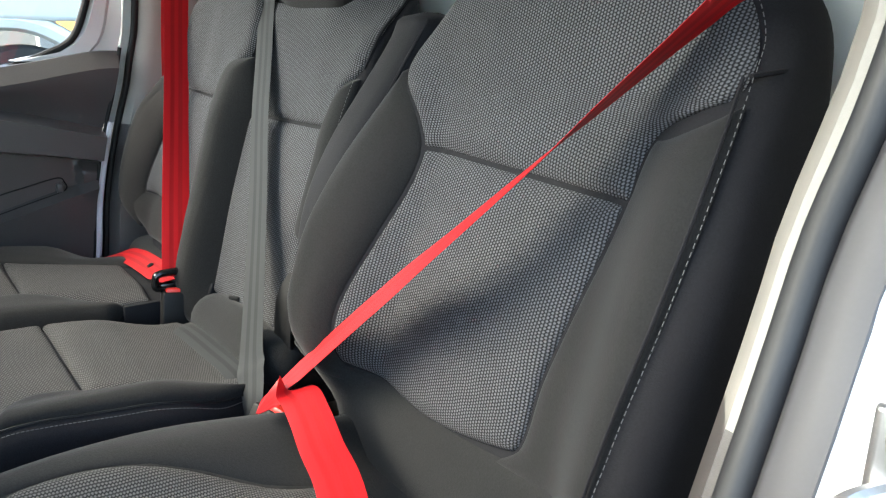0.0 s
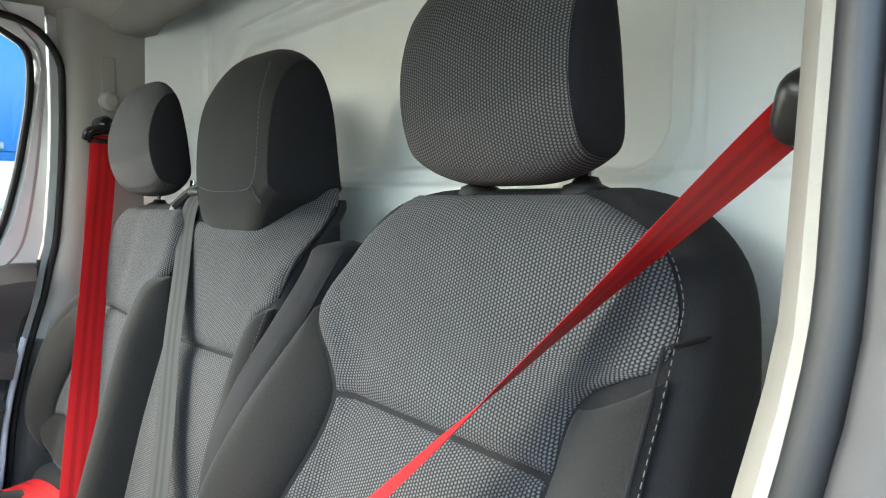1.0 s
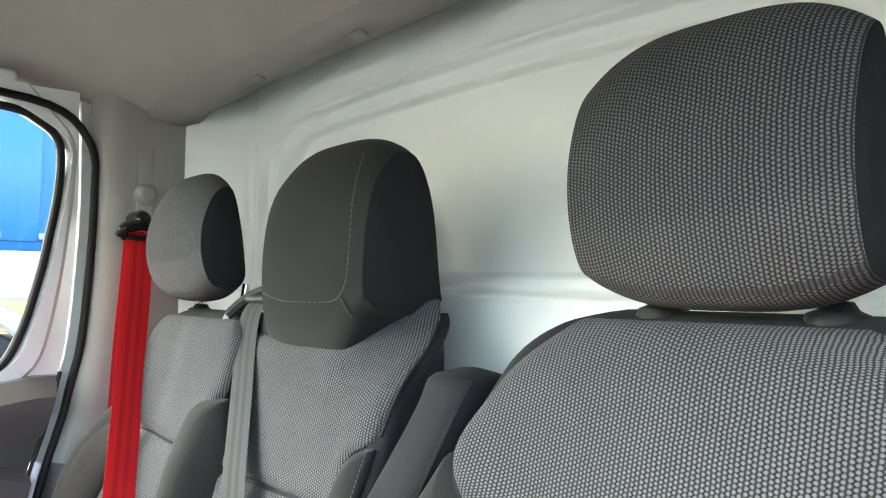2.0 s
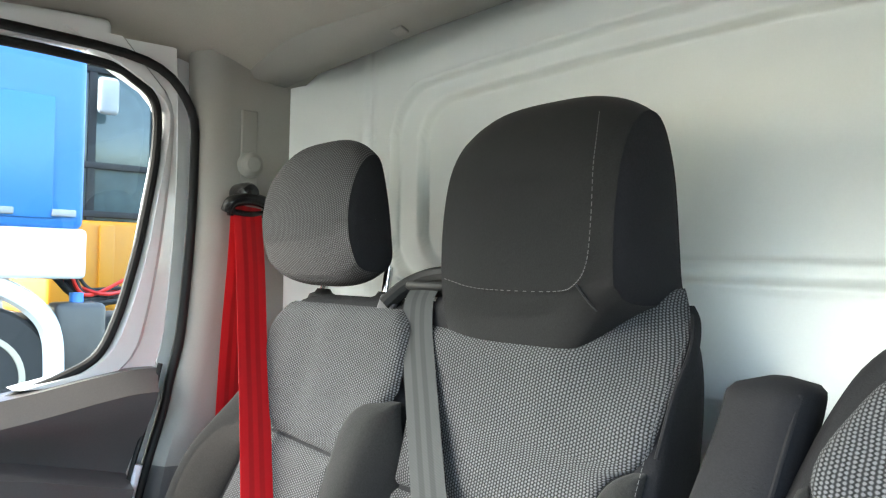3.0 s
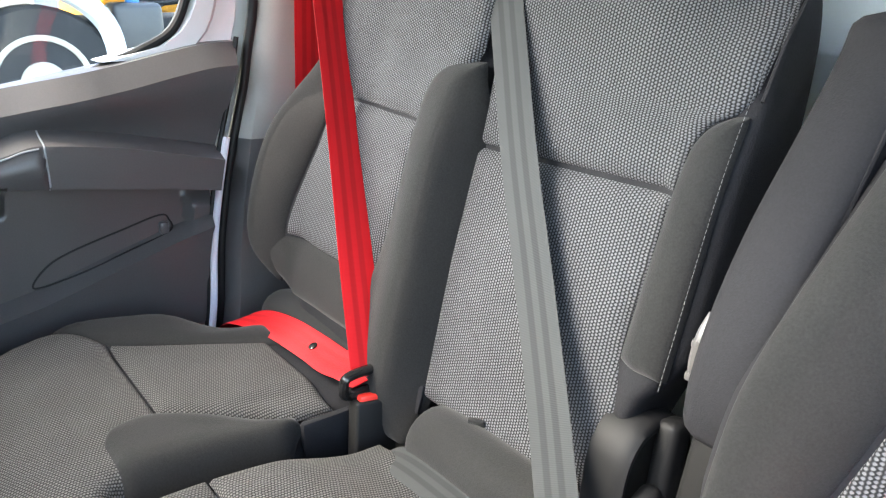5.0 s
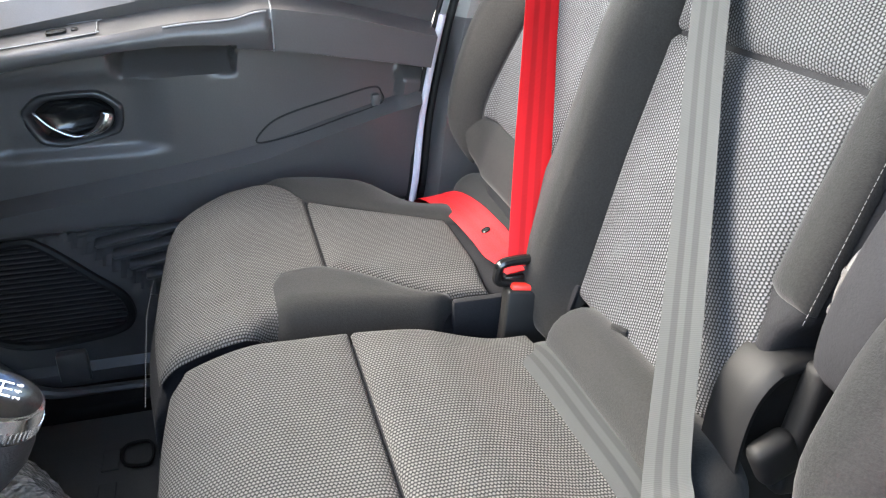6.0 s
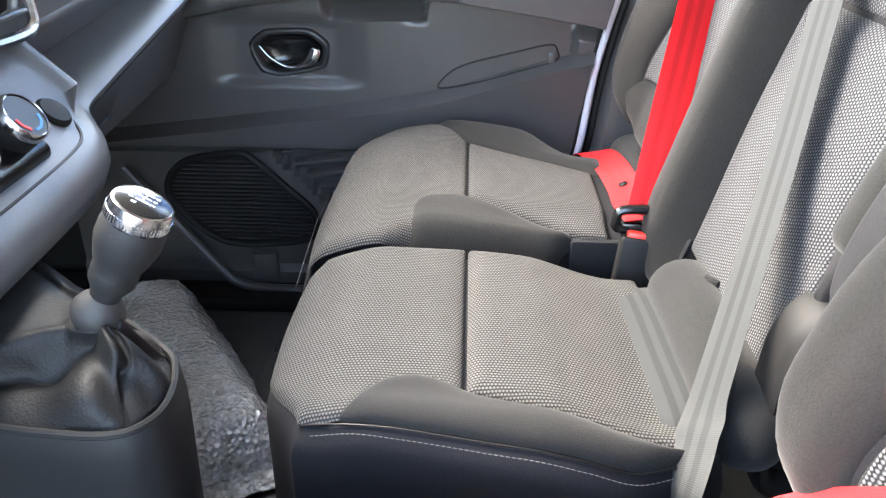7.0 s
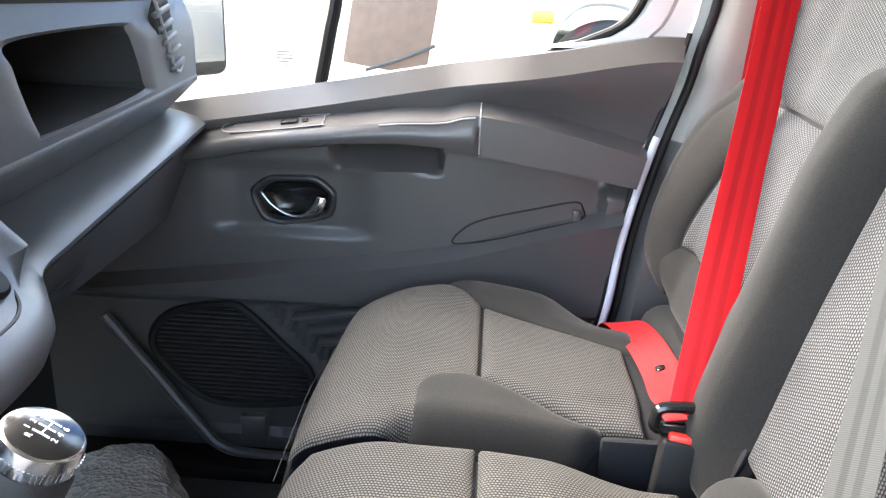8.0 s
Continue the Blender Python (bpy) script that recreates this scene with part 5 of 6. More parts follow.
# armrest joint, inlay strip, switch plate
M_GREYDARK = mat("satin_grey_switch_plate", (0.075, 0.072, 0.075), 0.30, grain=0.15, stain=0.15)
yj = -0.605
part("armrest_joint", tube([(door_x(yj, z) + 0.0012, yj, z) for z in np.linspace(arm_low(yj) + 0.003, arm_top(yj) + 0.012, 12)], 0.0013, 40, 6), M_GREYPL, panel, "pale joint line")
part("inlay_strip", tube([(door_x(y, arm_top(y) - 0.006) + 0.0006, y, arm_top(y) - 0.006) for y in np.linspace(-0.76, -0.612, 8)], 0.0013, 60, 6), M_GREYPL, panel, "satin grey inlay strip")
sw = part("switch_plate", rbox((0.036, 0.150, 0.005), (-0.808, -0.925, 0.6555), 0.0022, (8, 19, 0)), M_GREYDARK, panel, "window switch plate")
part("plate_edge", tube([tuple(pose(-0.808, -0.925, 0.6582, 8, 19, 0) @ Vector(p)) for p in ((-0.018, -0.074, 0), (-0.018, 0.070, 0), (-0.012, 0.075, 0), (0.012, 0.075, 0), (0.018, 0.066, 0), (0.018, -0.074, 0))], 0.0007, 80, 6, closed=True), M_GREYPL, sw, "pale edge line")
part("window_switch", rbox((0.012, 0.028, 0.006), (-0.806, -0.905, 0.6615), 0.002, (8, 19, 0)), M_GLOSS, sw, "black window switch")
part("lock_switch", rbox((0.008, 0.010, 0.005), (-0.806, -0.880, 0.6645), 0.002, (8, 19, 0)), M_GLOSS, sw, "black lock switch")


# handle: bezel, bowl, chrome lever
HY, HZ = -0.905, 0.526
corners = [(-0.074, 0.010), (-0.046, 0.034), (0.034, 0.037), (0.064, 0.013), (0.057, -0.022), (-0.022, -0.038), (-0.055, -0.031)]
M_BEZEL = mat("satin_black_bezel", (0.030, 0.030, 0.031), 0.3)
hexa = corners
for again in range(4):
    cut = []
    for (a0, b0), (a1, b1) in zip(hexa, hexa[1:] + hexa[:1]):
        f = 0.14 if again == 0 else 0.25
        cut += [(a0 + (a1 - a0) * f, b0 + (b1 - b0) * f), (a1 + (a0 - a1) * f, b1 + (b0 - b1) * f)]
    hexa = cut
m = len(hexa)
verts = []
for s, g, x in ((1.10, 0.004, -0.85), (1.08, 0.004, -0.835), (1.05, 0.003, -0.8315), (0.98, 0.001, -0.8315), (0.91, 0, -0.835), (0.87, 0, -0.842), (0.86, 0, -0.85)):
    for a, b in hexa:
        verts.append((x, HY + a * s, HZ + b * s + math.copysign(g, b)))
bez = build("handle_bezel", verts, grid_faces(7, m, close_m=True) + [(6 * m + k, 6 * m + (k + 1) % m, (k + 1) % m, k) for k in range(m)], M_BEZEL, panel, "satin black handle surround", sharp=60)
verts, rings = [], 6
ring = [(0.90 * a, 0.90 * b) for a, b in loop_spline(hexa, 40)]
for k in range(rings):
    s = 1 - k / rings
    for a, b in ring:
        verts.append((-0.838 - 0.003 - 0.018 * math.sqrt(1 - s * s), HY + a * s, HZ + b * s))
faces = grid_faces(rings, 40, close_m=True) + [tuple((rings - 1) * 40 + k for k in range(40))]
verts += [(v[0] - 0.004, v[1], v[2]) for v in verts]
h = rings * 40
faces += [tuple(h + i for i in f[::-1]) for f in faces]
build("handle_bowl", verts, faces, M_GLOSS, bez, "gloss black bowl")
c = spline([(-0.828, HY - 0.058, HZ + 0.016), (-0.826, HY - 0.036, HZ - 0.008), (-0.825, HY - 0.004, HZ - 0.024), (-0.825, HY + 0.024, HZ - 0.018), (-0.826, HY + 0.040, HZ - 0.004), (-0.828, HY + 0.044, HZ + 0.010)], 30)
wid = [0.0024 + 0.0085 * step(0.42, 0.78, t) - 0.002 * step(0.92, 1.0, t) for t in np.linspace(0, 1, 30)]
verts = []
for i, q in enumerate(c):
    d = Vector(c[min(i + 1, 29)]) - Vector(c[max(i - 1, 0)])
    side = Vector((0, -d.z, d.y)).normalized()
    for k in range(8):
        a = 2 * math.pi * k / 8
        p = Vector(q) + Vector((0.004 * math.cos(a), 0, 0)) + side * (wid[i] * math.sin(a))
        verts.append(tuple(p))
build("lever", verts, grid_faces(30, 8, close_m=True) + [tuple(range(8)), tuple(29 * 8 + k for k in range(8))], M_CHROME, bez, "bright chrome release lever")
# pocket flap with its dark gap
flap = [(-0.640, 0.468), (-0.625, 0.494), (-0.589, 0.513), (-0.507, 0.535), (-0.447, 0.549), (-0.433, 0.540), (-0.436, 0.522), (-0.50, 0.503), (-0.57, 0.482)]
part("pocket_gap", tube([(door_x(y, z) + 0.0005, y, z) for y, z in flap], 0.0016, 70, 6, closed=True), M_RUBBER, panel, "dark gap round the pocket flap")
part("pocket_catch", rbox((0.012, 0.014, 0.020), (-0.826, -0.443, 0.528), 0.003), M_DOOR, panel)
# loudspeaker grille
spk = [(-1.165, 0.262), (-1.125, 0.316), (-1.03, 0.336), (-0.995, 0.326), (-0.93, 0.265), (-0.884, 0.216), (-0.886, 0.168), (-0.95, 0.150), (-1.06, 0.150), (-1.13, 0.20)]
grille = part("speaker_frame", tube([(-0.822, y, z) for y, z in spk], 0.008, 80, 8, closed=True), M_PLASTIC, panel, "black loudspeaker surround")
for k in range(20):
    z = 0.160 + 0.0086 * k
    loop = loop_spline(spk, 200)
    ys = [p[0] for p in loop if abs(p[1] - z) < 0.004]
    if len(ys) > 1:
        part("grille_slat", rbox((0.006, max(ys) - min(ys) - 0.010, 0.0042), (-0.822, (max(ys) + min(ys)) / 2, z), 0.0012, (0, 25, 0), 1), M_PLASTIC, grille)
for k in range(6):
    y0, z = -0.940 + 0.0235 * k, 0.338 - 0.0217 * k
    part("vent_slat", rbox((0.020, -0.66 - y0, 0.009), (-0.818, (y0 - 0.66) / 2, z + 0.10 * (-0.66 - y0)), 0.003, (11, 22, 0)), M_DOOR, panel)
part("bin_lip", tube([(-0.806, -1.24, 0.310), (-0.806, -1.160, 0.205), (-0.800, -1.075, 0.100), (-0.796, -1.035, 0.068), (-0.794, -0.96, 0.058), (-0.794, -0.75, 0.056), (-0.80, -0.50, 0.058)], 0.010, 60, 10), M_DOOR, panel, "rounded lip of the door bin")
part("bin_block", rbox((0.020, 0.050, 0.060), (-0.815, -0.985, 0.100), 0.006), M_DOOR, panel)

# window frame of the door, in white paint, with black glass run
win = curve((0.770, -0.56), (0.788, -0.521), (0.800, -0.449), (0.831, -0.392), (0.892, -0.361), (0.985, -0.336), (1.052, -0.324), (1.213, -0.302), (1.25, -0.315))
verts, zs = [], np.linspace(0.790, 1.335, 30)
for z in zs:
    f, w = front_edge(z) - 0.016, win(z) + 0.006
    if z > 1.25:
        w = -0.315 - 1.8 * (z - 1.25) + 0.01
    verts += [(-0.842, f, z), (-0.846, (f + w) / 2 + 0.008, z), (-0.836, (f + w) / 2, z), (-0.834, w + 0.008, z), (-0.844, w, z), (-0.885, w, z), (-0.885, f, z)]
build("window_post", verts, grid_faces(30, 7, close_m=True) + [tuple(range(7)), tuple(29 * 7 + k for k in range(7))], M_WHITE, door, "white painted window frame", sharp=40)
part("window_rail", rbox((0.045, 0.90, 0.050), (-0.862, -0.83, 1.320), 0.012, (2, 0, 0), 3), M_WHITE, door, "white painted window frame")
run = [(-0.846, -1.30, 1.08), (-0.846, -1.12, 1.20), (-0.846, -0.92, 1.280), (-0.846, -0.60, 1.296), (-0.845, -0.400, 1.290), (-0.844, -0.345, 1.272), (-0.843, -0.310, 1.235), (-0.842, -0.309, 1.15), (-0.842, -0.324, 1.05), (-0.842, -0.338, 0.98), (-0.842, -0.362, 0.892), (-0.843, -0.392, 0.832), (-0.844, -0.445, 0.802), (-0.850, -0.50, 0.780), (-0.858, -0.55, 0.755)]
part("glass_run", tube(run, 0.0078, 120, 10), M_RUBBER, door, "black rubber glass run")
part("window_divider", tube([(-0.858, -0.872, 0.690), (-0.858, -0.852, 0.79), (-0.858, -0.834, 0.90), (-0.858, -0.80, 1.29)], 0.0105, 30, 8), M_RUBBER, door, "black window divider bar")
gl = sheet([(-0.866, -1.40, 0.62), (-0.866, -0.29, 0.74), (-0.866, -0.29, 1.30), (-0.866, -1.10, 1.30)], 0.004, "window_2", M_GLASS, "clear side window glass", "window")
gl.visible_shadow = False
for k, (w, z) in enumerate(((0.030, 0.764), (0.025, 0.759), (0.028, 0.754), (0.022, 0.749), (0.008, 0.743))):
    part("glass_mark", rbox((0.0008, w, 0.0018), (-0.8610, -0.925, z), 0), M_FARGREY, gl)

# sill plate and mat
tagged(part("baseboard", rbox((0.10, 1.10, 0.030), (-0.800, -0.90, FLOOR + 0.012), 0.008), M_PLASTIC), "black plastic door sill trim", "sill", kind="structure")
fm = thing("floor_mat", "black rubber floor mat with moulded lugs", "floor mat", (-0.33, -1.0, FLOOR))
part("sheet", rbox((0.66, 0.66, 0.006), (-0.34, -1.02, FLOOR + 0.0035), 0.002), M_MAT, fm)
for i in range(8):
    for j in range(6):
        part("lug", rbox((0.050, 0.026, 0.0035), (-0.625 + 0.078 * i + (0.039 if j % 2 else 0), -1.26 + 0.085 * j, FLOOR + 0.0075), 0.0015, (0, 0, 0), 1), M_MAT, fm)

part("mat_clip", tube([(-0.648, -0.900, FLOOR + 0.012), (-0.606, -0.898, FLOOR + 0.012), (-0.600, -0.860, FLOOR + 0.012), (-0.650, -0.862, FLOOR + 0.012)], 0.003, 40, 6, closed=True), M_PLASTIC, fm, "black plastic mat clip")

# ---- dashboard ----
dash = thing("dashboard", "slate grey plastic dashboard with open shelf", "dashboard", (-0.3, -1.15, 0.7))


def loft(name, stations, m, parent, label="", n=70, sharp=40, closed=True):
    """Skin through section loops, one for each x; all with the same number of (y, z) points."""
    xs = [s[0] for s in stations]
    arr = np.array([s[1] for s in stations], float)
    verts = []
    for x in np.linspace(xs[0], xs[-1], n):
        k = min(max(0, int(np.searchsorted(xs, x)) - 1), len(xs) - 2)
        t = (x - xs[k]) / (xs[k + 1] - xs[k])
        a, d = arr[max(k - 1, 0)], arr[min(k + 2, len(xs) - 1)]
        h = xs[k + 1] - xs[k]
        m0 = (arr[k + 1] - a) / (xs[k + 1] - xs[max(k - 1, 0)]) * h
        m1 = (d - arr[k]) / (xs[min(k + 2, len(xs) - 1)] - xs[k]) * h
        q = (2 * t ** 3 - 3 * t * t + 1) * arr[k] + (t ** 3 - 2 * t * t + t) * m0 + (3 * t * t - 2 * t ** 3) * arr[k + 1] + (t ** 3 - t * t) * m1
        for y, z in q:
            verts.append((x, y, z))
    r = arr.shape[1]
    faces = grid_faces(n, r, close_m=closed) + [tuple(range(r)), tuple((n - 1) * r + k for k in range(r))]
    return build(name, verts, faces, m, parent, label, sharp=sharp)


def sect(lip_y, lip_z, under=0.47):
    """Ledge of the dash: a nearly flat shelf from under the upper panel out to a rounded lip and back under."""
    return [(-1.30, lip_z + 0.060), (lip_y - 0.105, lip_z + 0.052), (lip_y - 0.088, lip_z + 0.034), (lip_y - 0.066, lip_z + 0.021), (lip_y - 0.036, lip_z + 0.014), (lip_y - 0.010, lip_z + 0.006), (lip_y, lip_z - 0.002), (lip_y - 0.002, lip_z - 0.009), (lip_y - 0.010, lip_z - 0.014), (lip_y - 0.018, lip_z - 0.022), (lip_y - 0.075, under + 0.02), (-1.30, under - 0.06)]


def console_sect(lip_y, lip_z):
    """Centre console: sloping tray face, thick rounded rim, belly that falls back."""
    return [(-1.30, lip_z + 0.105), (-1.060, lip_z + 0.100), (-1.030, lip_z + 0.072), (-1.000, lip_z + 0.044), (lip_y - 0.028, lip_z + 0.018), (lip_y - 0.012, lip_z + 0.010), (lip_y - 0.002, lip_z - 0.002), (lip_y, lip_z - 0.018), (lip_y - 0.008, lip_z - 0.036), (lip_y - 0.034, lip_z - 0.056), (-1.06, 0.50), (-1.30, 0.42)]


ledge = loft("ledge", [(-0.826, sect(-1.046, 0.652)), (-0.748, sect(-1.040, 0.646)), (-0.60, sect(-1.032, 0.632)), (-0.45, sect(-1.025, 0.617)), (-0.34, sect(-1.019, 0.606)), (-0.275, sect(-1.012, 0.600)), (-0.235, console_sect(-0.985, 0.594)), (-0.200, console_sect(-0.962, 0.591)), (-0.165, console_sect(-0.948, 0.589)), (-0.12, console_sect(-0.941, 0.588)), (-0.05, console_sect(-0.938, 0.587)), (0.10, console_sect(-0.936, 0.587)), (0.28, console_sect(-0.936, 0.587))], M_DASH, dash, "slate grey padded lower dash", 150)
# joints of the glove box flap under the ledge
part("flap_joint", tube([(-0.30, -1.0325, 0.572), (-0.285, -1.036, 0.552), (-0.30, -1.052, 0.535), (-0.42, -1.055, 0.545)], 0.0014, 30, 6), M_RUBBER, ledge)
part("gap_line", tube([(-0.70, -1.0545, 0.619), (-0.55, -1.047, 0.604), (-0.40, -1.040, 0.589), (-0.30, -1.034, 0.580)], 0.0022, 40, 6), M_RUBBER, ledge)


# inside of the shelf: base colour darker than the dash panel
M_WELL = mat("shelf_well_plastic", (0.052, 0.053, 0.056), 0.5, grain=0.3, bump=0.3, bump_size=800, stain=0.25)


panel_low = lambda x: 0.687 + 0.066 * (-0.246 - x)


def shelf_panel():
    """Upper dash face with the open shelf let into it."""
    x0, x1, z0, z1 = -0.800, -0.140, 0.690, 0.850
    hole = [(-0.330, 0.806), (-0.325, 0.780), (-0.350, 0.722), (-0.372, 0.712), (-0.590, 0.726), (-0.606, 0.742), (-0.575, 0.800), (-0.545, 0.812)]
    face_y = lambda x, z: -1.050 + 0.010 * math.cos((x + 0.45) * 4) - 0.35 * max(0, z - 0.80)
    inner = loop_spline(hole, 64)
    cx, cz = inner[:, 0].mean(), inner[:, 1].mean()
    verts, rows = [], 12
    for k in range(rows):
        t = k / (rows - 1)
        for a, b in inner:
            d = Vector((a - cx, b - cz))
            s = min((x1 - cx if d.x > 0 else x0 - cx) / d.x if abs(d.x) > 1e-6 else 1e9, (z1 - cz if d.y > 0 else z0 - cz) / d.y if abs(d.y) > 1e-6 else 1e9)
            q = Vector((a, b)).lerp(Vector((cx, cz)) + d * s, t)
            verts.append((q.x, face_y(q.x, q.y) - (0.006 if k == 0 else 0.0), max(q.y, panel_low(q.x))))
    faces = grid_faces(rows, 64, close_m=True)
    well, depth = [], 5
    for k in range(depth):
        t = k / (depth - 1)
        for a, b in inner:
            well.append((cx + (a - cx) * (1 - 0.12 * t), face_y(a, b) - 0.006 - 0.17 * t, cz + (b - cz) * (1 - 0.10 * t)))
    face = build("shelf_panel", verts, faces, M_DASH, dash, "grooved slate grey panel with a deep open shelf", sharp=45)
    build("shelf_well", well, grid_faces(depth, 64, close_m=True) + [tuple((depth - 1) * 64 + k for k in range(64))], M_WELL, face, "inside of the shelf, darker than the panel", sharp=45)
    return face


sp = shelf_panel()
verts = []
for x in np.linspace(-0.800, -0.205, 40):
    f, z = -1.050 + 0.010 * math.cos((x + 0.45) * 4), panel_low(x)
    verts += [(x, f - 0.004, z + 0.012), (x, f + 0.002, z + 0.004), (x, f + 0.001, z - 0.002), (x, f - 0.012, z - 0.014), (x, f - 0.045, z - 0.046), (x, f - 0.075, z - 0.074), (x, f - 0.12, z - 0.08), (x, f - 0.12, z + 0.012)]
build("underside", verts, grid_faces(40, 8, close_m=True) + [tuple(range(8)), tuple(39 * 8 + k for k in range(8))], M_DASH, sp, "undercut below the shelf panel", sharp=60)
for k in range(9):
    z = 0.822 + 0.0032 * k
    part("groove_rib", rbox((0.40, 0.003, 0.0016), (-0.40, -1.0435 - 0.35 * max(0, z - 0.80), z), 0.0006, (0, 0, 0), 1), M_DASH, sp)
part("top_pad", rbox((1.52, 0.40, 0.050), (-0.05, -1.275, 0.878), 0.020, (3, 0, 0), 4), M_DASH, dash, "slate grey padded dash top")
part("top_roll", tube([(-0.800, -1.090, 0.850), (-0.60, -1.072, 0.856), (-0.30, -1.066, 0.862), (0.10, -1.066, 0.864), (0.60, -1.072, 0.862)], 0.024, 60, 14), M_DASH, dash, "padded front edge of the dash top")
part("core", rbox((1.60, 0.26, 0.36), (-0.02, -1.42, 0.66), 0.02), M_PLASTIC, dash, "black dash carrier")
# side vent by the door, leaning with the panel's edge
vent = part("side_vent", rbox((0.074, 0.028, 0.100), (-0.690, -1.060, 0.790), 0.012, (-6, 28, 0), 4), M_PLASTIC, dash, "black air vent")
part("vent_rim", tube([(-0.652, -1.043, 0.842), (-0.680, -1.042, 0.790), (-0.704, -1.042, 0.748), (-0.722, -1.043, 0.742), (-0.742, -1.046, 0.752)], 0.0026, 40, 8), M_GREYPL, vent, "pale vent edge")
for k in range(5):
    part("vent_blade", rbox((0.052, 0.010, 0.0085), (-0.672 - 0.0105 * k, -1.044, 0.826 - 0.0185 * k), 0.004, (25, 14, 0), 3), M_DASH, vent, "slate grey vent blade")

# centre stack: control panel, dials, socket tray, screen edge
stack = thing("centre_stack", "slate grey centre console with heater dials", "console", (0.03, -1.0, 0.6))
ctl = part("control_panel", rbox((0.330, 0.078, 0.050), (0.055, -1.008, 0.622), 0.012, (-45, 0, 0), 4), M_GLOSS, stack, "gloss black heater control panel")
M_DIALFACE = mat("matt_black_dial_face", (0.012, 0.012, 0.013), 0.35, stain=0.2)


def dial(x, y, z, r):
    d = part("dial", lathe([(r, 0), (r, 0.024), (r * 0.94, 0.030), (r * 0.86, 0.030)], (x, y, z), (-52, 0, 0), 36), M_PLASTIC, ctl, "black heater dial with bright rim")
    part("rim", lathe([(r * 1.02, 0.024), (r * 1.02, 0.030), (r * 0.92, 0.0335), (r * 0.90, 0.031)], (x, y, z), (-52, 0, 0), 36), M_CHROME, d, "satin chrome ring")
    part("face", lathe([(r * 0.88, 0.029), (r * 0.88, 0.0318)], (x, y, z), (-52, 0, 0), 36), M_DIALFACE, d, "black dial face")
    dot = Matrix.Translation((x, y, z)) @ pose(0, 0, 0, -52)
    for ang, m in ((150, M_SCALE_B), (120, M_SCALE_B), (90, M_SCALE_B), (40, M_BUCKLE_RED), (10, M_BUCKLE_RED)):
        bm = rbox((r * 0.10, r * 0.32, 0.001), (r * 0.62 * math.cos(radians(ang)), r * 0.62 * math.sin(radians(ang)), 0.0322), 0, (0, 0, ang))
        bmesh.ops.transform(bm, verts=bm.verts, matrix=dot)
        part("scale_mark", bm, m, d)


M_SCALE_B = mat("blue_scale_print", (0.05, 0.22, 0.6), 0.4)
dial(-0.076, -0.994, 0.634, 0.0235)
dial(0.005, -0.994, 0.634, 0.0235)
dial(0.086, -0.994, 0.634, 0.0235)
part("socket_cap", lathe([(0.018, 0), (0.018, 0.008), (0.015, 0.011), (0.006, 0.0115)], (-0.166, -0.998, 0.622), (-42, 0, 0), 28), M_PLASTIC, stack, "round black socket cap")
part("tray_edge", tube([(-0.205, -1.040, 0.666), (-0.200, -1.015, 0.636), (-0.188, -0.990, 0.613), (-0.168, -0.972, 0.604), (-0.13, -0.962, 0.601), (-0.03, -0.958, 0.600), (0.2, -0.956, 0.600)], 0.0022, 70, 6), M_RUBBER, stack, "dark edge line of the tray")
for k in range(5):
    part("vent_blade", rbox((0.15, 0.018, 0.005), (-0.145, -1.034 - 0.003 * k, 0.712 + 0.019 * k), 0.002, (20, 0, 0), 2), M_DOOR, stack, "dark grey vent blade")
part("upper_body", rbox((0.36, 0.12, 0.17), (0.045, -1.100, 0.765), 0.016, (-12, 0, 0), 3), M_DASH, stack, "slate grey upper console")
part("vent_bezel", tube([(-0.12, -1.030, 0.696), (-0.222, -1.032, 0.692), (-0.243, -1.036, 0.712), (-0.240, -1.044, 0.748), (-0.205, -1.052, 0.790), (-0.15, -1.056, 0.812), (-0.02, -1.056, 0.815)], 0.006, 50, 8), M_CHROME, stack, "satin chrome vent surround")
part("vent_core", rbox((0.16, 0.03, 0.095), (-0.145, -1.052, 0.750), 0.010, (-12, 0, 0)), M_PLASTIC, stack, "black centre air vent")

# ---- gear lever on its console ----
gear = thing("gear_lever", "black gear lever with silver ringed knob and leather gaiter", "gear lever", (0.06, -0.90, 0.3))
top_poly = [(-0.075, -1.05), (-0.050, -0.955), (0.000, -0.885), (0.046, -0.829), (0.072, -0.811), (0.112, -0.803), (0.140, -0.812), (0.152, -0.842), (0.146, -0.93), (0.140, -1.05)]
top = loop_spline(top_poly, 80)
cen = top.mean(axis=0)
verts = []
for s, z in ((0.98, 0.06), (1.02, 0.25), (1.06, 0.40), (1.08, 0.458), (1.075, 0.480), (1.05, 0.494), (1.02, 0.500), (0.98, 0.498), (0.95, 0.490)):
    for x, y in top:
        verts.append((cen[0] + (x - cen[0]) * s, cen[1] + (y - cen[1]) * s, z))
build("console_body", verts, grid_faces(9, 80, close_m=True) + [tuple(range(80)), tuple(8 * 80 + k for k in range(80))], M_PLASTIC, gear, "black plastic gear console", sharp=50)
part("gaiter_frame", tube([(x, y, 0.500) for x, y in top[::4]], 0.0034, 90, 8, closed=True), M_PLASTIC, gear, "thin black gaiter frame")
M_COLLAR = mat("grey_collar_plastic", (0.036, 0.034, 0.032), 0.6, grain=0.2, stain=0.2)
kb, aim = Vector((0.064, -0.866, 0.546)), (-28, -3, 0)
base, neck = Vector((cen[0], cen[1], 0.494)), kb + Vector((0, -0.004, -0.006))
verts, rows = [], 30
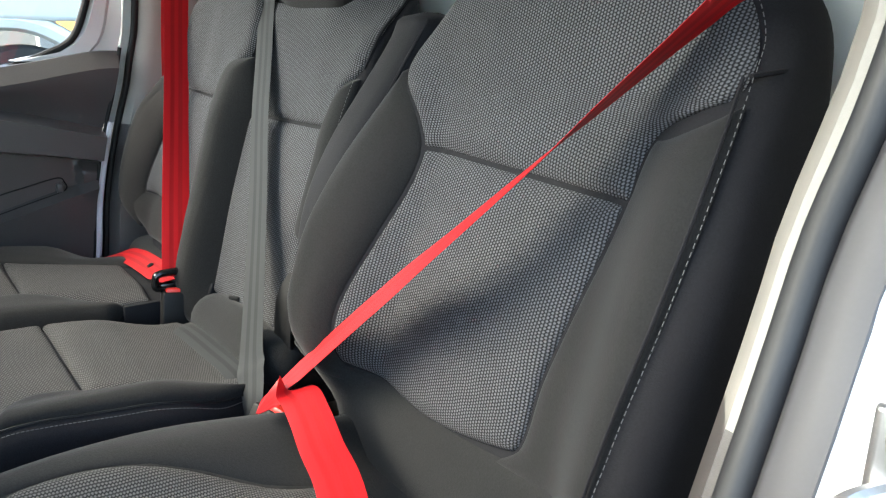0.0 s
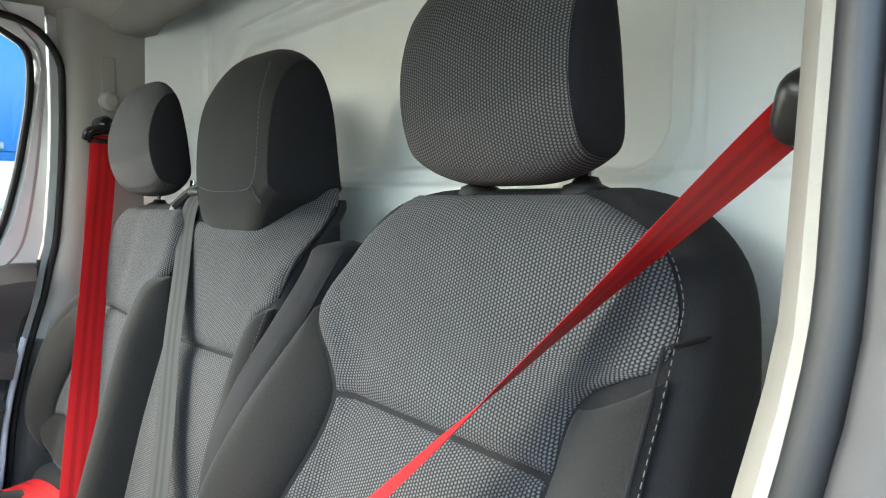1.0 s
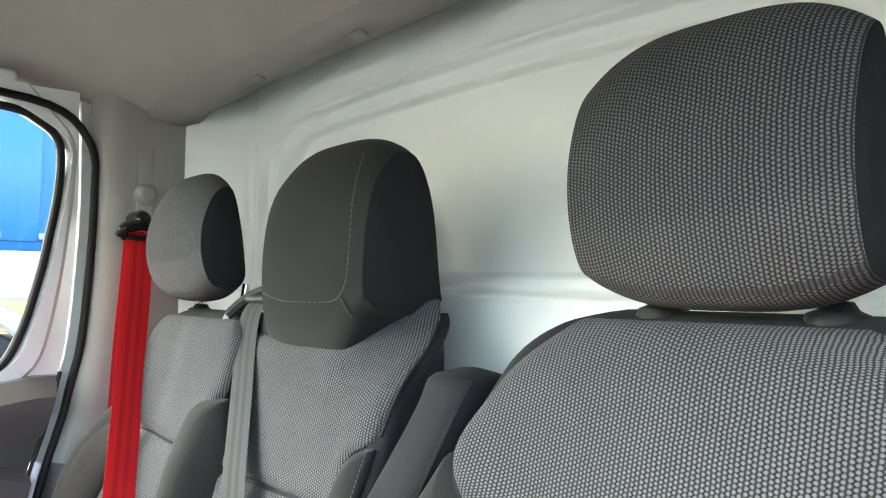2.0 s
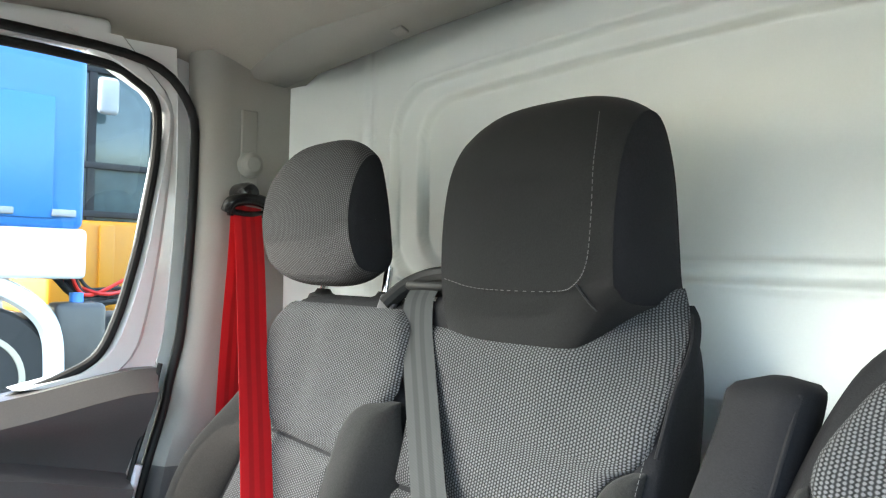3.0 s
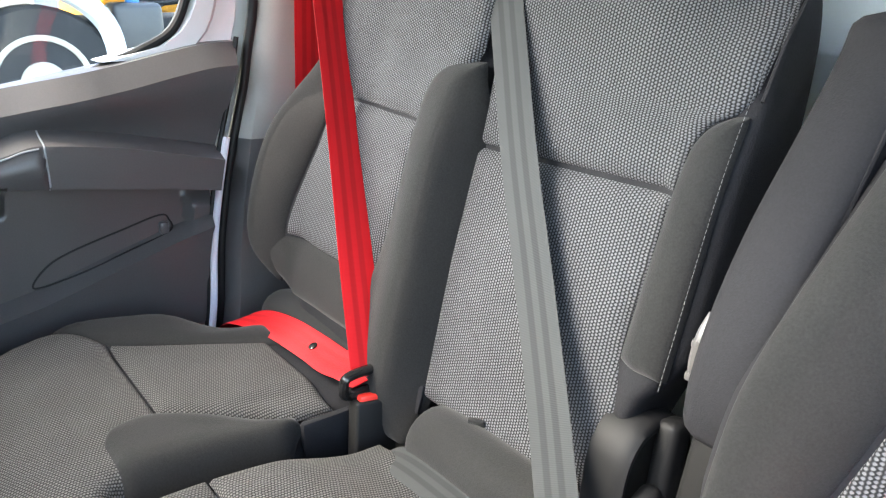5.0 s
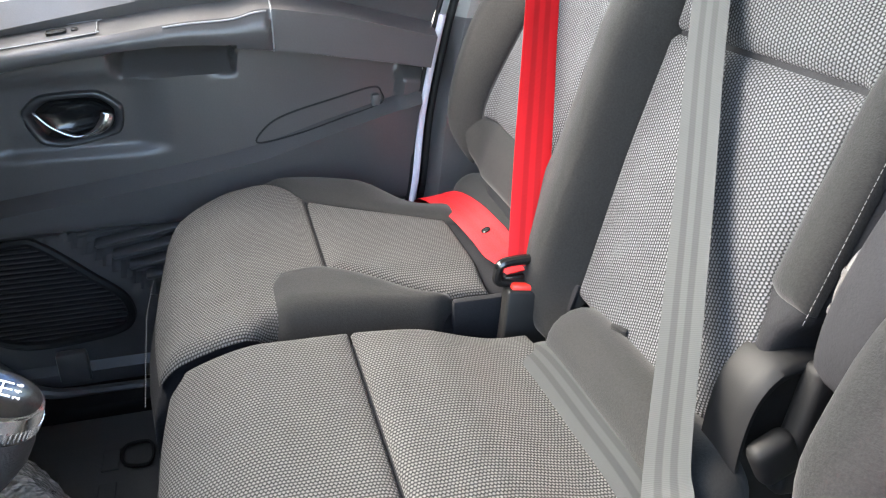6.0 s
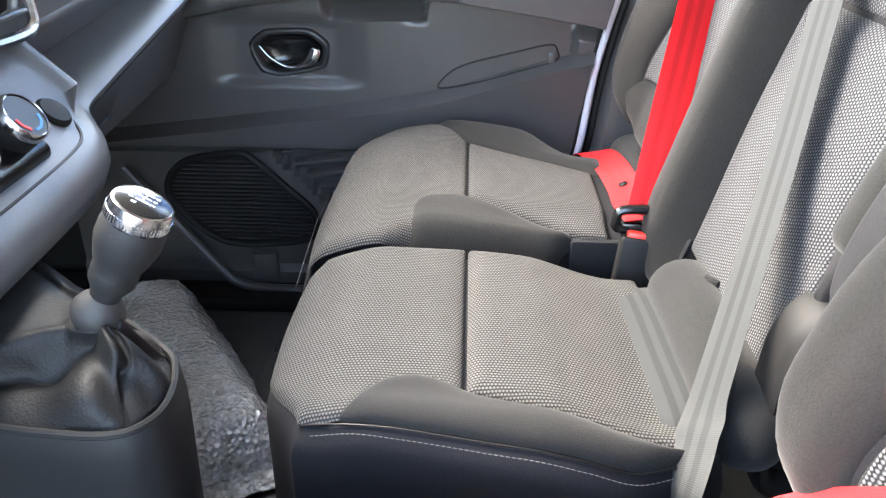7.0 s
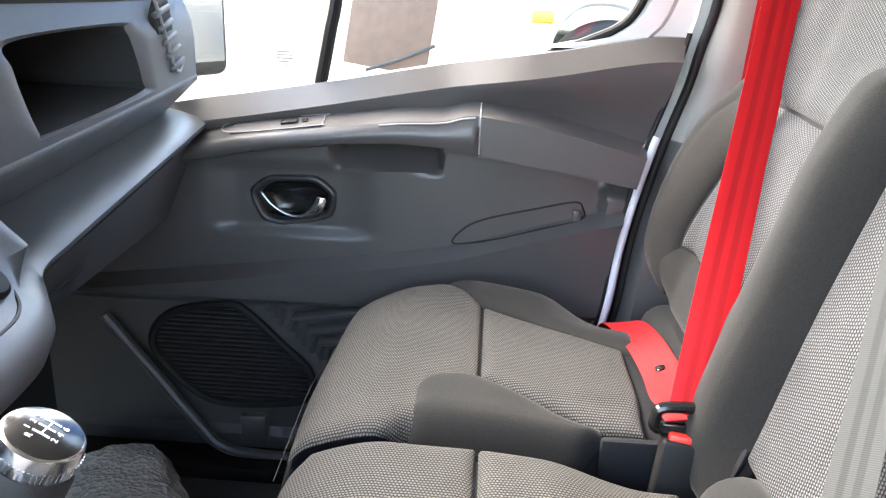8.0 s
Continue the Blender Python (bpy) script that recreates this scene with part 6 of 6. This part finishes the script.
for k in range(rows):
    t = k / (rows - 1)
    s = 0.96 * (1 - t) ** 1.25 + 0.17 * t
    for j, (x, y) in enumerate(top):
        a = 2 * math.pi * j / 80
        fold = 1 + (0.20 * math.sin(3 * a + 4 * t) + 0.13 * math.sin(5 * a - 7 * t) + 0.04 * math.sin(11 * a + 4 * t)) * math.sin(math.pi * t) ** 0.9
        c = base.lerp(neck, t ** 0.8)
        ex, ey = (x - cen[0]) * s * fold, (y - cen[1]) * s * fold
        u, ang = step(0.55, 1.0, t), math.atan2(y - cen[1], x - cen[0])
        rr = 0.020 * (1 + 0.5 * (fold - 1))
        sag = 0.013 * math.sin(2 * a + 1.0) + 0.009 * math.sin(4 * a + 6 * t) + 0.004 * math.sin(9 * a - 5 * t)
        verts.append((c.x + ex * (1 - u) + rr * math.cos(ang) * u, c.y + ey * (1 - u) + rr * math.sin(ang) * u, c.z + sag * math.sin(math.pi * t) + 0.006 * math.sin(math.pi * t)))
build("gaiter", verts, grid_faces(rows, 80, close_m=True) + [tuple((rows - 1) * 80 + k for k in range(80)), tuple(range(80))], M_LEATHER, gear, "creased black leather gaiter")
part("collar", lathe([(0.0172, -0.01), (0.02, -0.004), (0.0203, 0.002), (0.0167, 0.009), (0.0116, 0.0155)], kb, aim, 40), M_COLLAR, gear, "grey plastic collar over the gaiter")
kn = part("knob", lathe([(0.0116, 0.016), (0.0126, 0.022), (0.0175, 0.031), (0.0179, 0.04), (0.0173, 0.044), (0.0209, 0.054), (0.0244, 0.068), (0.0244, 0.079), (0.0229, 0.087)], kb, aim, 44), M_KNOB, gear, "soft black gear knob")
part("ring", lathe([(0.0229, 0.0862), (0.0236, 0.088), (0.0236, 0.0955), (0.0223, 0.1015), (0.0206, 0.1026)], kb, aim, 56), M_CHROME, kn, "knurled chrome ring")
for k in range(56):
    bm = rbox((0.0010, 0.0012, 0.0060), (0.0236, 0, 0.0915), 0)
    bmesh.ops.transform(bm, verts=bm.verts, matrix=Matrix.Translation(kb) @ pose(0, 0, 0, *aim) @ pose(0, 0, 0, 0, 0, 360 * k / 56))
    if k == 0:
        knurl = bm
    else:
        tmp_me = bpy.data.meshes.new("tmp")
        bm.to_mesh(tmp_me)
        bm.free()
        knurl.from_mesh(tmp_me)
        bpy.data.meshes.remove(tmp_me)
part("knurling", knurl, M_CHROME, kn, "fine chrome knurling")
part("cap", lathe([(0.0206, 0.099), (0.0206, 0.1030), (0.0140, 0.1052), (0.0037, 0.1060)], kb, aim, 44), M_GLOSS, kn, "gloss black shift pattern cap")
M_PRINT = mat("white_print", (0.8, 0.8, 0.82), 0.5)
cap_m = Matrix.Translation(kb) @ pose(0, 0, 0, *aim) @ pose(0, 0, 0, 0, 0, 180)
for x, y, sx, sy in ((-0.006, 0, 0.0008, 0.010), (0, 0, 0.0008, 0.010), (0.006, 0, 0.0008, 0.010), (0, 0, 0.0128, 0.0008)):
    bm = rbox((sx, sy, 0.0008), (x, y, 0.1060), 0)
    bmesh.ops.transform(bm, verts=bm.verts, matrix=cap_m)
    part("shift_line", bm, M_PRINT, kn)
for ch, x, y in (("1", -0.006, 0.008), ("3", 0, 0.008), ("5", 0.006, 0.008), ("2", -0.006, -0.008), ("4", 0, -0.008), ("6", 0.006, -0.008), ("R", -0.0112, 0.004)):
    fc = bpy.data.curves.new("digit", "FONT")
    fc.body, fc.size, fc.align_x, fc.align_y, fc.extrude = ch, 0.0050, "CENTER", "CENTER", 0.0002
    tmp = bpy.data.objects.new("tmp", fc)
    me = bpy.data.meshes.new_from_object(tmp)
    bpy.data.objects.remove(tmp)
    me.transform(cap_m @ pose(x, y, 0.1060))
    me.transform(Matrix.Translation(-Vector(gear.location)))
    me.materials.append(M_PRINT)
    ob = new("gear_digit", me)
    ob.parent = kn

# ---- package on the floor ----
def package():
    """Long flat box in crumpled bubble foil: a ridged section drawn out between two folded ends."""
    sec = loop_spline([(-0.088, 0.012), (-0.084, 0.045), (-0.052, 0.098), (-0.006, 0.108), (0.058, 0.100), (0.100, 0.078), (0.112, 0.040), (0.108, 0.012), (0.01, 0.008)], 72)
    near, far = Vector((-0.268, -0.905, 0)), Vector((-0.700, -1.190, 0))
    way = (far - near).normalized()
    side = Vector((-way.y, way.x, 0))
    n, verts = 90, []
    for i in range(n):
        t = i / (n - 1)
        e = min(1.0, t * 0.495 / 0.05)
        f = 0.45 + 0.55 * math.sin(e * math.pi / 2)
        g = min(1.0, (1 - t) * 0.495 / 0.03)
        f *= 0.6 + 0.4 * math.sin(g * math.pi / 2)
        for s, z in sec:
            q = near + (far - near) * t + side * (s * (1.0 - 0.08 * (1 - f))) + Vector((0, 0, FLOOR + 0.006 + max(0.0, z - 0.008) * f))
            q += 0.007 * noise.noise_vector(q * 16) + 0.0032 * noise.noise_vector(q * 52) + 0.0012 * noise.noise_vector(q * 150)
            q.z = max(q.z, FLOOR + 0.009)
            verts.append(q)
    faces = grid_faces(n, 72, close_m=True) + [tuple(range(72)), tuple((n - 1) * 72 + k for k in range(72))]
    ob = thing("wrapped_package", "crumpled silver bubble foil package lying on the mat", "package", tuple((near + far) / 2 + Vector((0, 0, FLOOR))))
    build("wrap", verts, faces, M_FOIL, ob)
    # loose folded flap of foil at the end
    verts, k, m = [], 30, 40
    for i in range(k):
        t = i / (k - 1)
        for j in range(m):
            s = -0.086 + 0.196 * j / (m - 1)
            q = near - way * (0.062 * t - 0.030) + side * (s * (1 - 0.12 * t)) + Vector((0, 0, FLOOR + 0.050 - 0.034 * t ** 0.7))
            q += 0.006 * noise.noise_vector(q * 22) + 0.003 * noise.noise_vector(q * 60)
            q.z = max(q.z, FLOOR + 0.010)
            verts.append(q)
    h = k * m
    verts += [v - Vector((0, 0, 0.002)) for v in verts]
    faces = grid_faces(k, m)
    faces += [tuple(h + i for i in f[::-1]) for f in faces]
    for i in range(k - 1):
        faces += [(i * m, h + i * m, h + (i + 1) * m, (i + 1) * m), (i * m + m - 1, (i + 1) * m + m - 1, h + (i + 1) * m + m - 1, h + i * m + m - 1)]
    for j in range(m - 1):
        faces += [(j, j + 1, h + j + 1, h + j), ((k - 1) * m + j, h + (k - 1) * m + j, h + (k - 1) * m + j + 1, (k - 1) * m + j + 1)]
    build("end_flap", verts, faces, M_FOIL, ob, "loose folded foil end")
    return ob


package()

# ---- outside ----
gverts = [(-900, -900, -0.35), (900, -900, -0.35), (900, 900, -0.35), (-900, 900, -0.35)]
tagged(build("ground", gverts, [(0, 1, 2, 3)], M_GROUND), "dusty yard ground", "ground", kind="structure")

mir = thing("door_mirror", "black framed door mirror outside the window", "mirror", (-0.98, -1.12, 0.80))
mm = pose(-0.985, -1.135, 0.868, 0, 0, 62)
bm = rbox((0.045, 0.170, 0.330), (0.0, 0, 0), 0.020, (0, 0, 0), 4)
bmesh.ops.transform(bm, verts=bm.verts, matrix=mm)
part("housing", bm, M_PLASTIC, mir, "black plastic housing")
M_MIRROR = mat("mirror_silver", (0.92, 0.93, 0.93), 0.02, metal=1.0)
bm = rbox((0.004, 0.136, 0.290), (0.0228, 0, 0.006), 0.001)
bmesh.ops.transform(bm, verts=bm.verts, matrix=mm)
part("mirror_glass", bm, M_MIRROR, mir, "mirror glass")
part("arm", rbox((0.16, 0.05, 0.04), (-0.88, -1.14, 0.74), 0.012, (0, 0, 0), 3), M_PLASTIC, mir)


def wheel(parent, x, y, z, r):
    w = part("tyre", lathe([(r * 0.62, -0.14), (r * 0.95, -0.14), (r, -0.10), (r, 0.10), (r * 0.95, 0.14), (r * 0.62, 0.14)], (x, y, z), (0, 90, 0), 40), M_TYRE, parent, "black truck tyre")
    part("rim", lathe([(r * 0.63, -0.02), (r * 0.63, 0.15), (r * 0.56, 0.15), (r * 0.5, 0.08), (r * 0.30, 0.10), (r * 0.28, 0.16), (r * 0.10, 0.17)], (x, y, z), (0, 90, 0), 36), M_RIM, w, "dusty cream steel rim")
    for k in range(10):
        a = 2 * math.pi * k / 10
        part("wheel_nut", lathe([(0.018, 0.09), (0.018, 0.125), (0.010, 0.13)], (x, y + r * 0.4 * math.cos(a), z + r * 0.4 * math.sin(a)), (0, 90, 0), 6), M_STEEL, w)


M_RIM = mat("cream_rim_paint", (0.55, 0.50, 0.40), 0.5, stain=0.3)
truck = thing("truck", "blue and white truck parked in the yard", "truck", (-6.0, -0.3, -0.35))
part("body", rbox((2.2, 1.90, 2.60), (-6.65, 0.0, 2.52), 0.06, seg=3), M_BLUE, truck, "blue painted truck cab")
part("skirt", rbox((2.24, 1.94, 0.36), (-6.65, 0.0, 1.045), 0.04, seg=3), M_WHITE, truck, "white lower panel")
part("locker", rbox((0.03, 1.50, 0.86), (-5.54, -0.02, 1.72), 0.012), M_BLUE, truck, "blue locker door")
part("locker_grip", rbox((0.03, 0.16, 0.05), (-5.515, 0.40, 1.33), 0.01), M_GREYPL, truck, "grey locker grip")
part("locker_grip", rbox((0.03, 0.16, 0.05), (-5.515, 0.80, 1.33), 0.01), M_GREYPL, truck, "grey locker grip")
part("bumper", rbox((2.2, 0.72, 0.55), (-6.60, -0.60, 0.60), 0.06, seg=3), M_WHITE, truck, "white step panel")
part("mudguard", tube([(-5.62, -0.24, 0.25), (-5.62, -0.22, 0.60), (-5.62, 0.02, 0.84), (-5.62, 0.40, 0.82), (-5.62, 0.74, 0.55), (-5.62, 0.80, 0.05)], 0.075, 40, 8), M_WHITE, truck, "white mudguard")
part("chassis", rbox((0.9, 4.2, 0.30), (-6.65, 1.25, 0.40), 0.02), M_TYRE, truck, "black chassis rails")
part("marker_lamp", rbox((0.05, 0.16, 0.09), (-5.48, -0.26, 0.70), 0.012), M_ORANGE, truck, "amber side lamp")
wheel(truck, -5.75, 0.28, 0.17, 0.52)
M_CAN = mat("smoky_can_plastic", (0.10, 0.095, 0.09), 0.4, grain=0.3, stain=0.5)
can = thing("fuel_can", "grey plastic can hung beside the truck", "can", (-5.7, 0.98, 0.3))
part("can_body", rbox((0.30, 0.36, 0.62), (-5.80, 0.98, 0.38), 0.05, seg=3), M_CAN, can, "grey plastic can")
part("can_cap", lathe([(0.05, 0), (0.05, 0.07)], (-5.80, 0.98, 0.69), (0, 0, 0), 14), M_SCALE_B, can, "blue screw cap")
hoses = thing("hose_bundle", "tangled black and red hoses behind the truck cab", "hoses", (-6.2, 1.1, 0.7))
rh = random.Random(2)
for k in range(14):
    p0 = (-6.0 - rh.random() * 0.5, 0.92 + rh.random() * 0.1, 0.85 + rh.random() * 0.25)
    p1 = (-6.1 - rh.random() * 0.3, 1.10 + rh.random() * 0.2, 0.62 + rh.random() * 0.16)
    p2 = (-6.0 - rh.random() * 0.5, 1.50 + rh.random() * 0.4, 0.66 + rh.random() * 0.22)
    part("hose", tube([p0, p1, p2], 0.016, 20, 6), M_BUCKLE_RED if k % 4 == 0 else M_TYRE, hoses)

digger = thing("construction_machine", "yellow construction machine with a glazed cab", "machine", (-9, 2.4, -0.35))
part("lower_body", rbox((2.0, 2.6, 1.05), (-9.4, 2.72, 0.92), 0.06, seg=3), M_YELLOW, digger, "orange yellow body")
part("belly", rbox((1.8, 2.4, 0.7), (-9.4, 2.6, 0.05), 0.03), M_TYRE, digger, "dark running gear")
part("cab_shell", rbox((1.7, 1.62, 1.74), (-9.4, 2.22, 2.30), 0.05, seg=2), M_CABGLASS, digger, "dark tinted cab glazing")
part("cab_roof", rbox((1.9, 1.9, 0.22), (-9.4, 2.25, 3.25), 0.05, seg=2), M_ROOFYEL, digger, "pale yellow cab roof")
for y in (1.42, 1.86, 2.55, 3.03):
    part("cab_post", rbox((0.06, 0.085, 1.74), (-8.54, y, 2.30), 0.012), M_TYRE, digger, "dark cab post")
for z in (1.52, 2.05, 3.10):
    part("cab_bar", rbox((0.06, 1.62, 0.07), (-8.53, 2.22, z), 0.012), M_TYRE, digger, "dark cab bar")
part("cab_mirror", rbox((0.10, 0.22, 0.40), (-8.3, 1.95, 2.78), 0.05, seg=3), M_FARGREY, digger, "grey machine mirror")
part("side_rib", rbox((0.06, 0.16, 0.90), (-8.38, 2.0, 0.95), 0.02), M_YELLOW, digger)
hall = thing("warehouse", "grey corrugated warehouse at the edge of the yard", "building", (-18, 4, -0.35))
part("wall", rbox((0.4, 12.0, 6.8), (-18.0, 8.5, 3.05), 0.02), M_FARGREY, hall, "grey corrugated wall")
for k in range(14):
    part("wall_rib", rbox((0.06, 12.0, 0.05), (-17.78, 8.5, 3.6 + 0.2 * k), 0.01), M_FARGREY, hall)
board = thing("leaning_board", "rust brown sheet leaning in the yard", "board", (-8.5, -1.6, -0.35))
part("sheet", rbox((0.06, 1.00, 1.70), (-9.2, -1.78, 0.76), 0.01, (-8, -6, 0)), M_RUST, board)
part("stay", tube([(-9.1, -1.30, 0.22), (-9.05, -1.7, 0.05), (-9.0, -2.1, -0.08)], 0.02, 12, 6), M_TYRE, board)


def tree(x, y, h, seed):
    r = random.Random(seed)
    ob = thing("tree", "green leafy tree beyond the yard", "tree", (x, y, -0.35), "far trees")
    part("trunk", lathe([(0.22, 0), (0.15, h * 0.4), (0.06, h * 0.75)], (x, y, -0.35), (0, 0, 0), 10), M_RUST, ob)
    bm = bmesh.new()
    for k in range(420):
        a, q = r.random() * 2 * math.pi, r.random() ** 0.5
        zz = h * (0.35 + 0.65 * r.random())
        w = h * 0.32 * math.sin(math.pi * min(1, max(0.08, (zz / h - 0.3) / 0.75)))
        c = Vector((x + w * q * math.cos(a), y + w * q * math.sin(a), zz))
        s = 0.16 + 0.2 * r.random()
        vs = [bm.verts.new(c + Vector((r.uniform(-s, s), r.uniform(-s, s), r.uniform(-s, s)))) for _ in range(4)]
        for f in ((0, 1, 2), (0, 2, 3), (0, 1, 3), (1, 2, 3)):
            bm.faces.new([vs[i] for i in f])
    part("crown", bm, M_LEAF, ob, "green leaves", 10)


for x, y, h, s in ((-24, 9.5, 11, 1), (-26, 6.0, 10, 2), (-24, 13.5, 12, 3)):
    tree(x, y, h, s)
fence = thing("railing_fence", "white railing fence behind the van", "fence", (-6, 9, -0.35))
for k in range(40):
    part("picket", rbox((0.05, 0.05, 1.5), (-9.5 + 0.22 * k, 10.0, 0.45), 0.006, seg=1), M_WHITE, fence)
for z in (0.1, 1.0):
    part("rail", rbox((9.2, 0.05, 0.06), (-5.2, 10.0, z), 0.006), M_WHITE, fence)
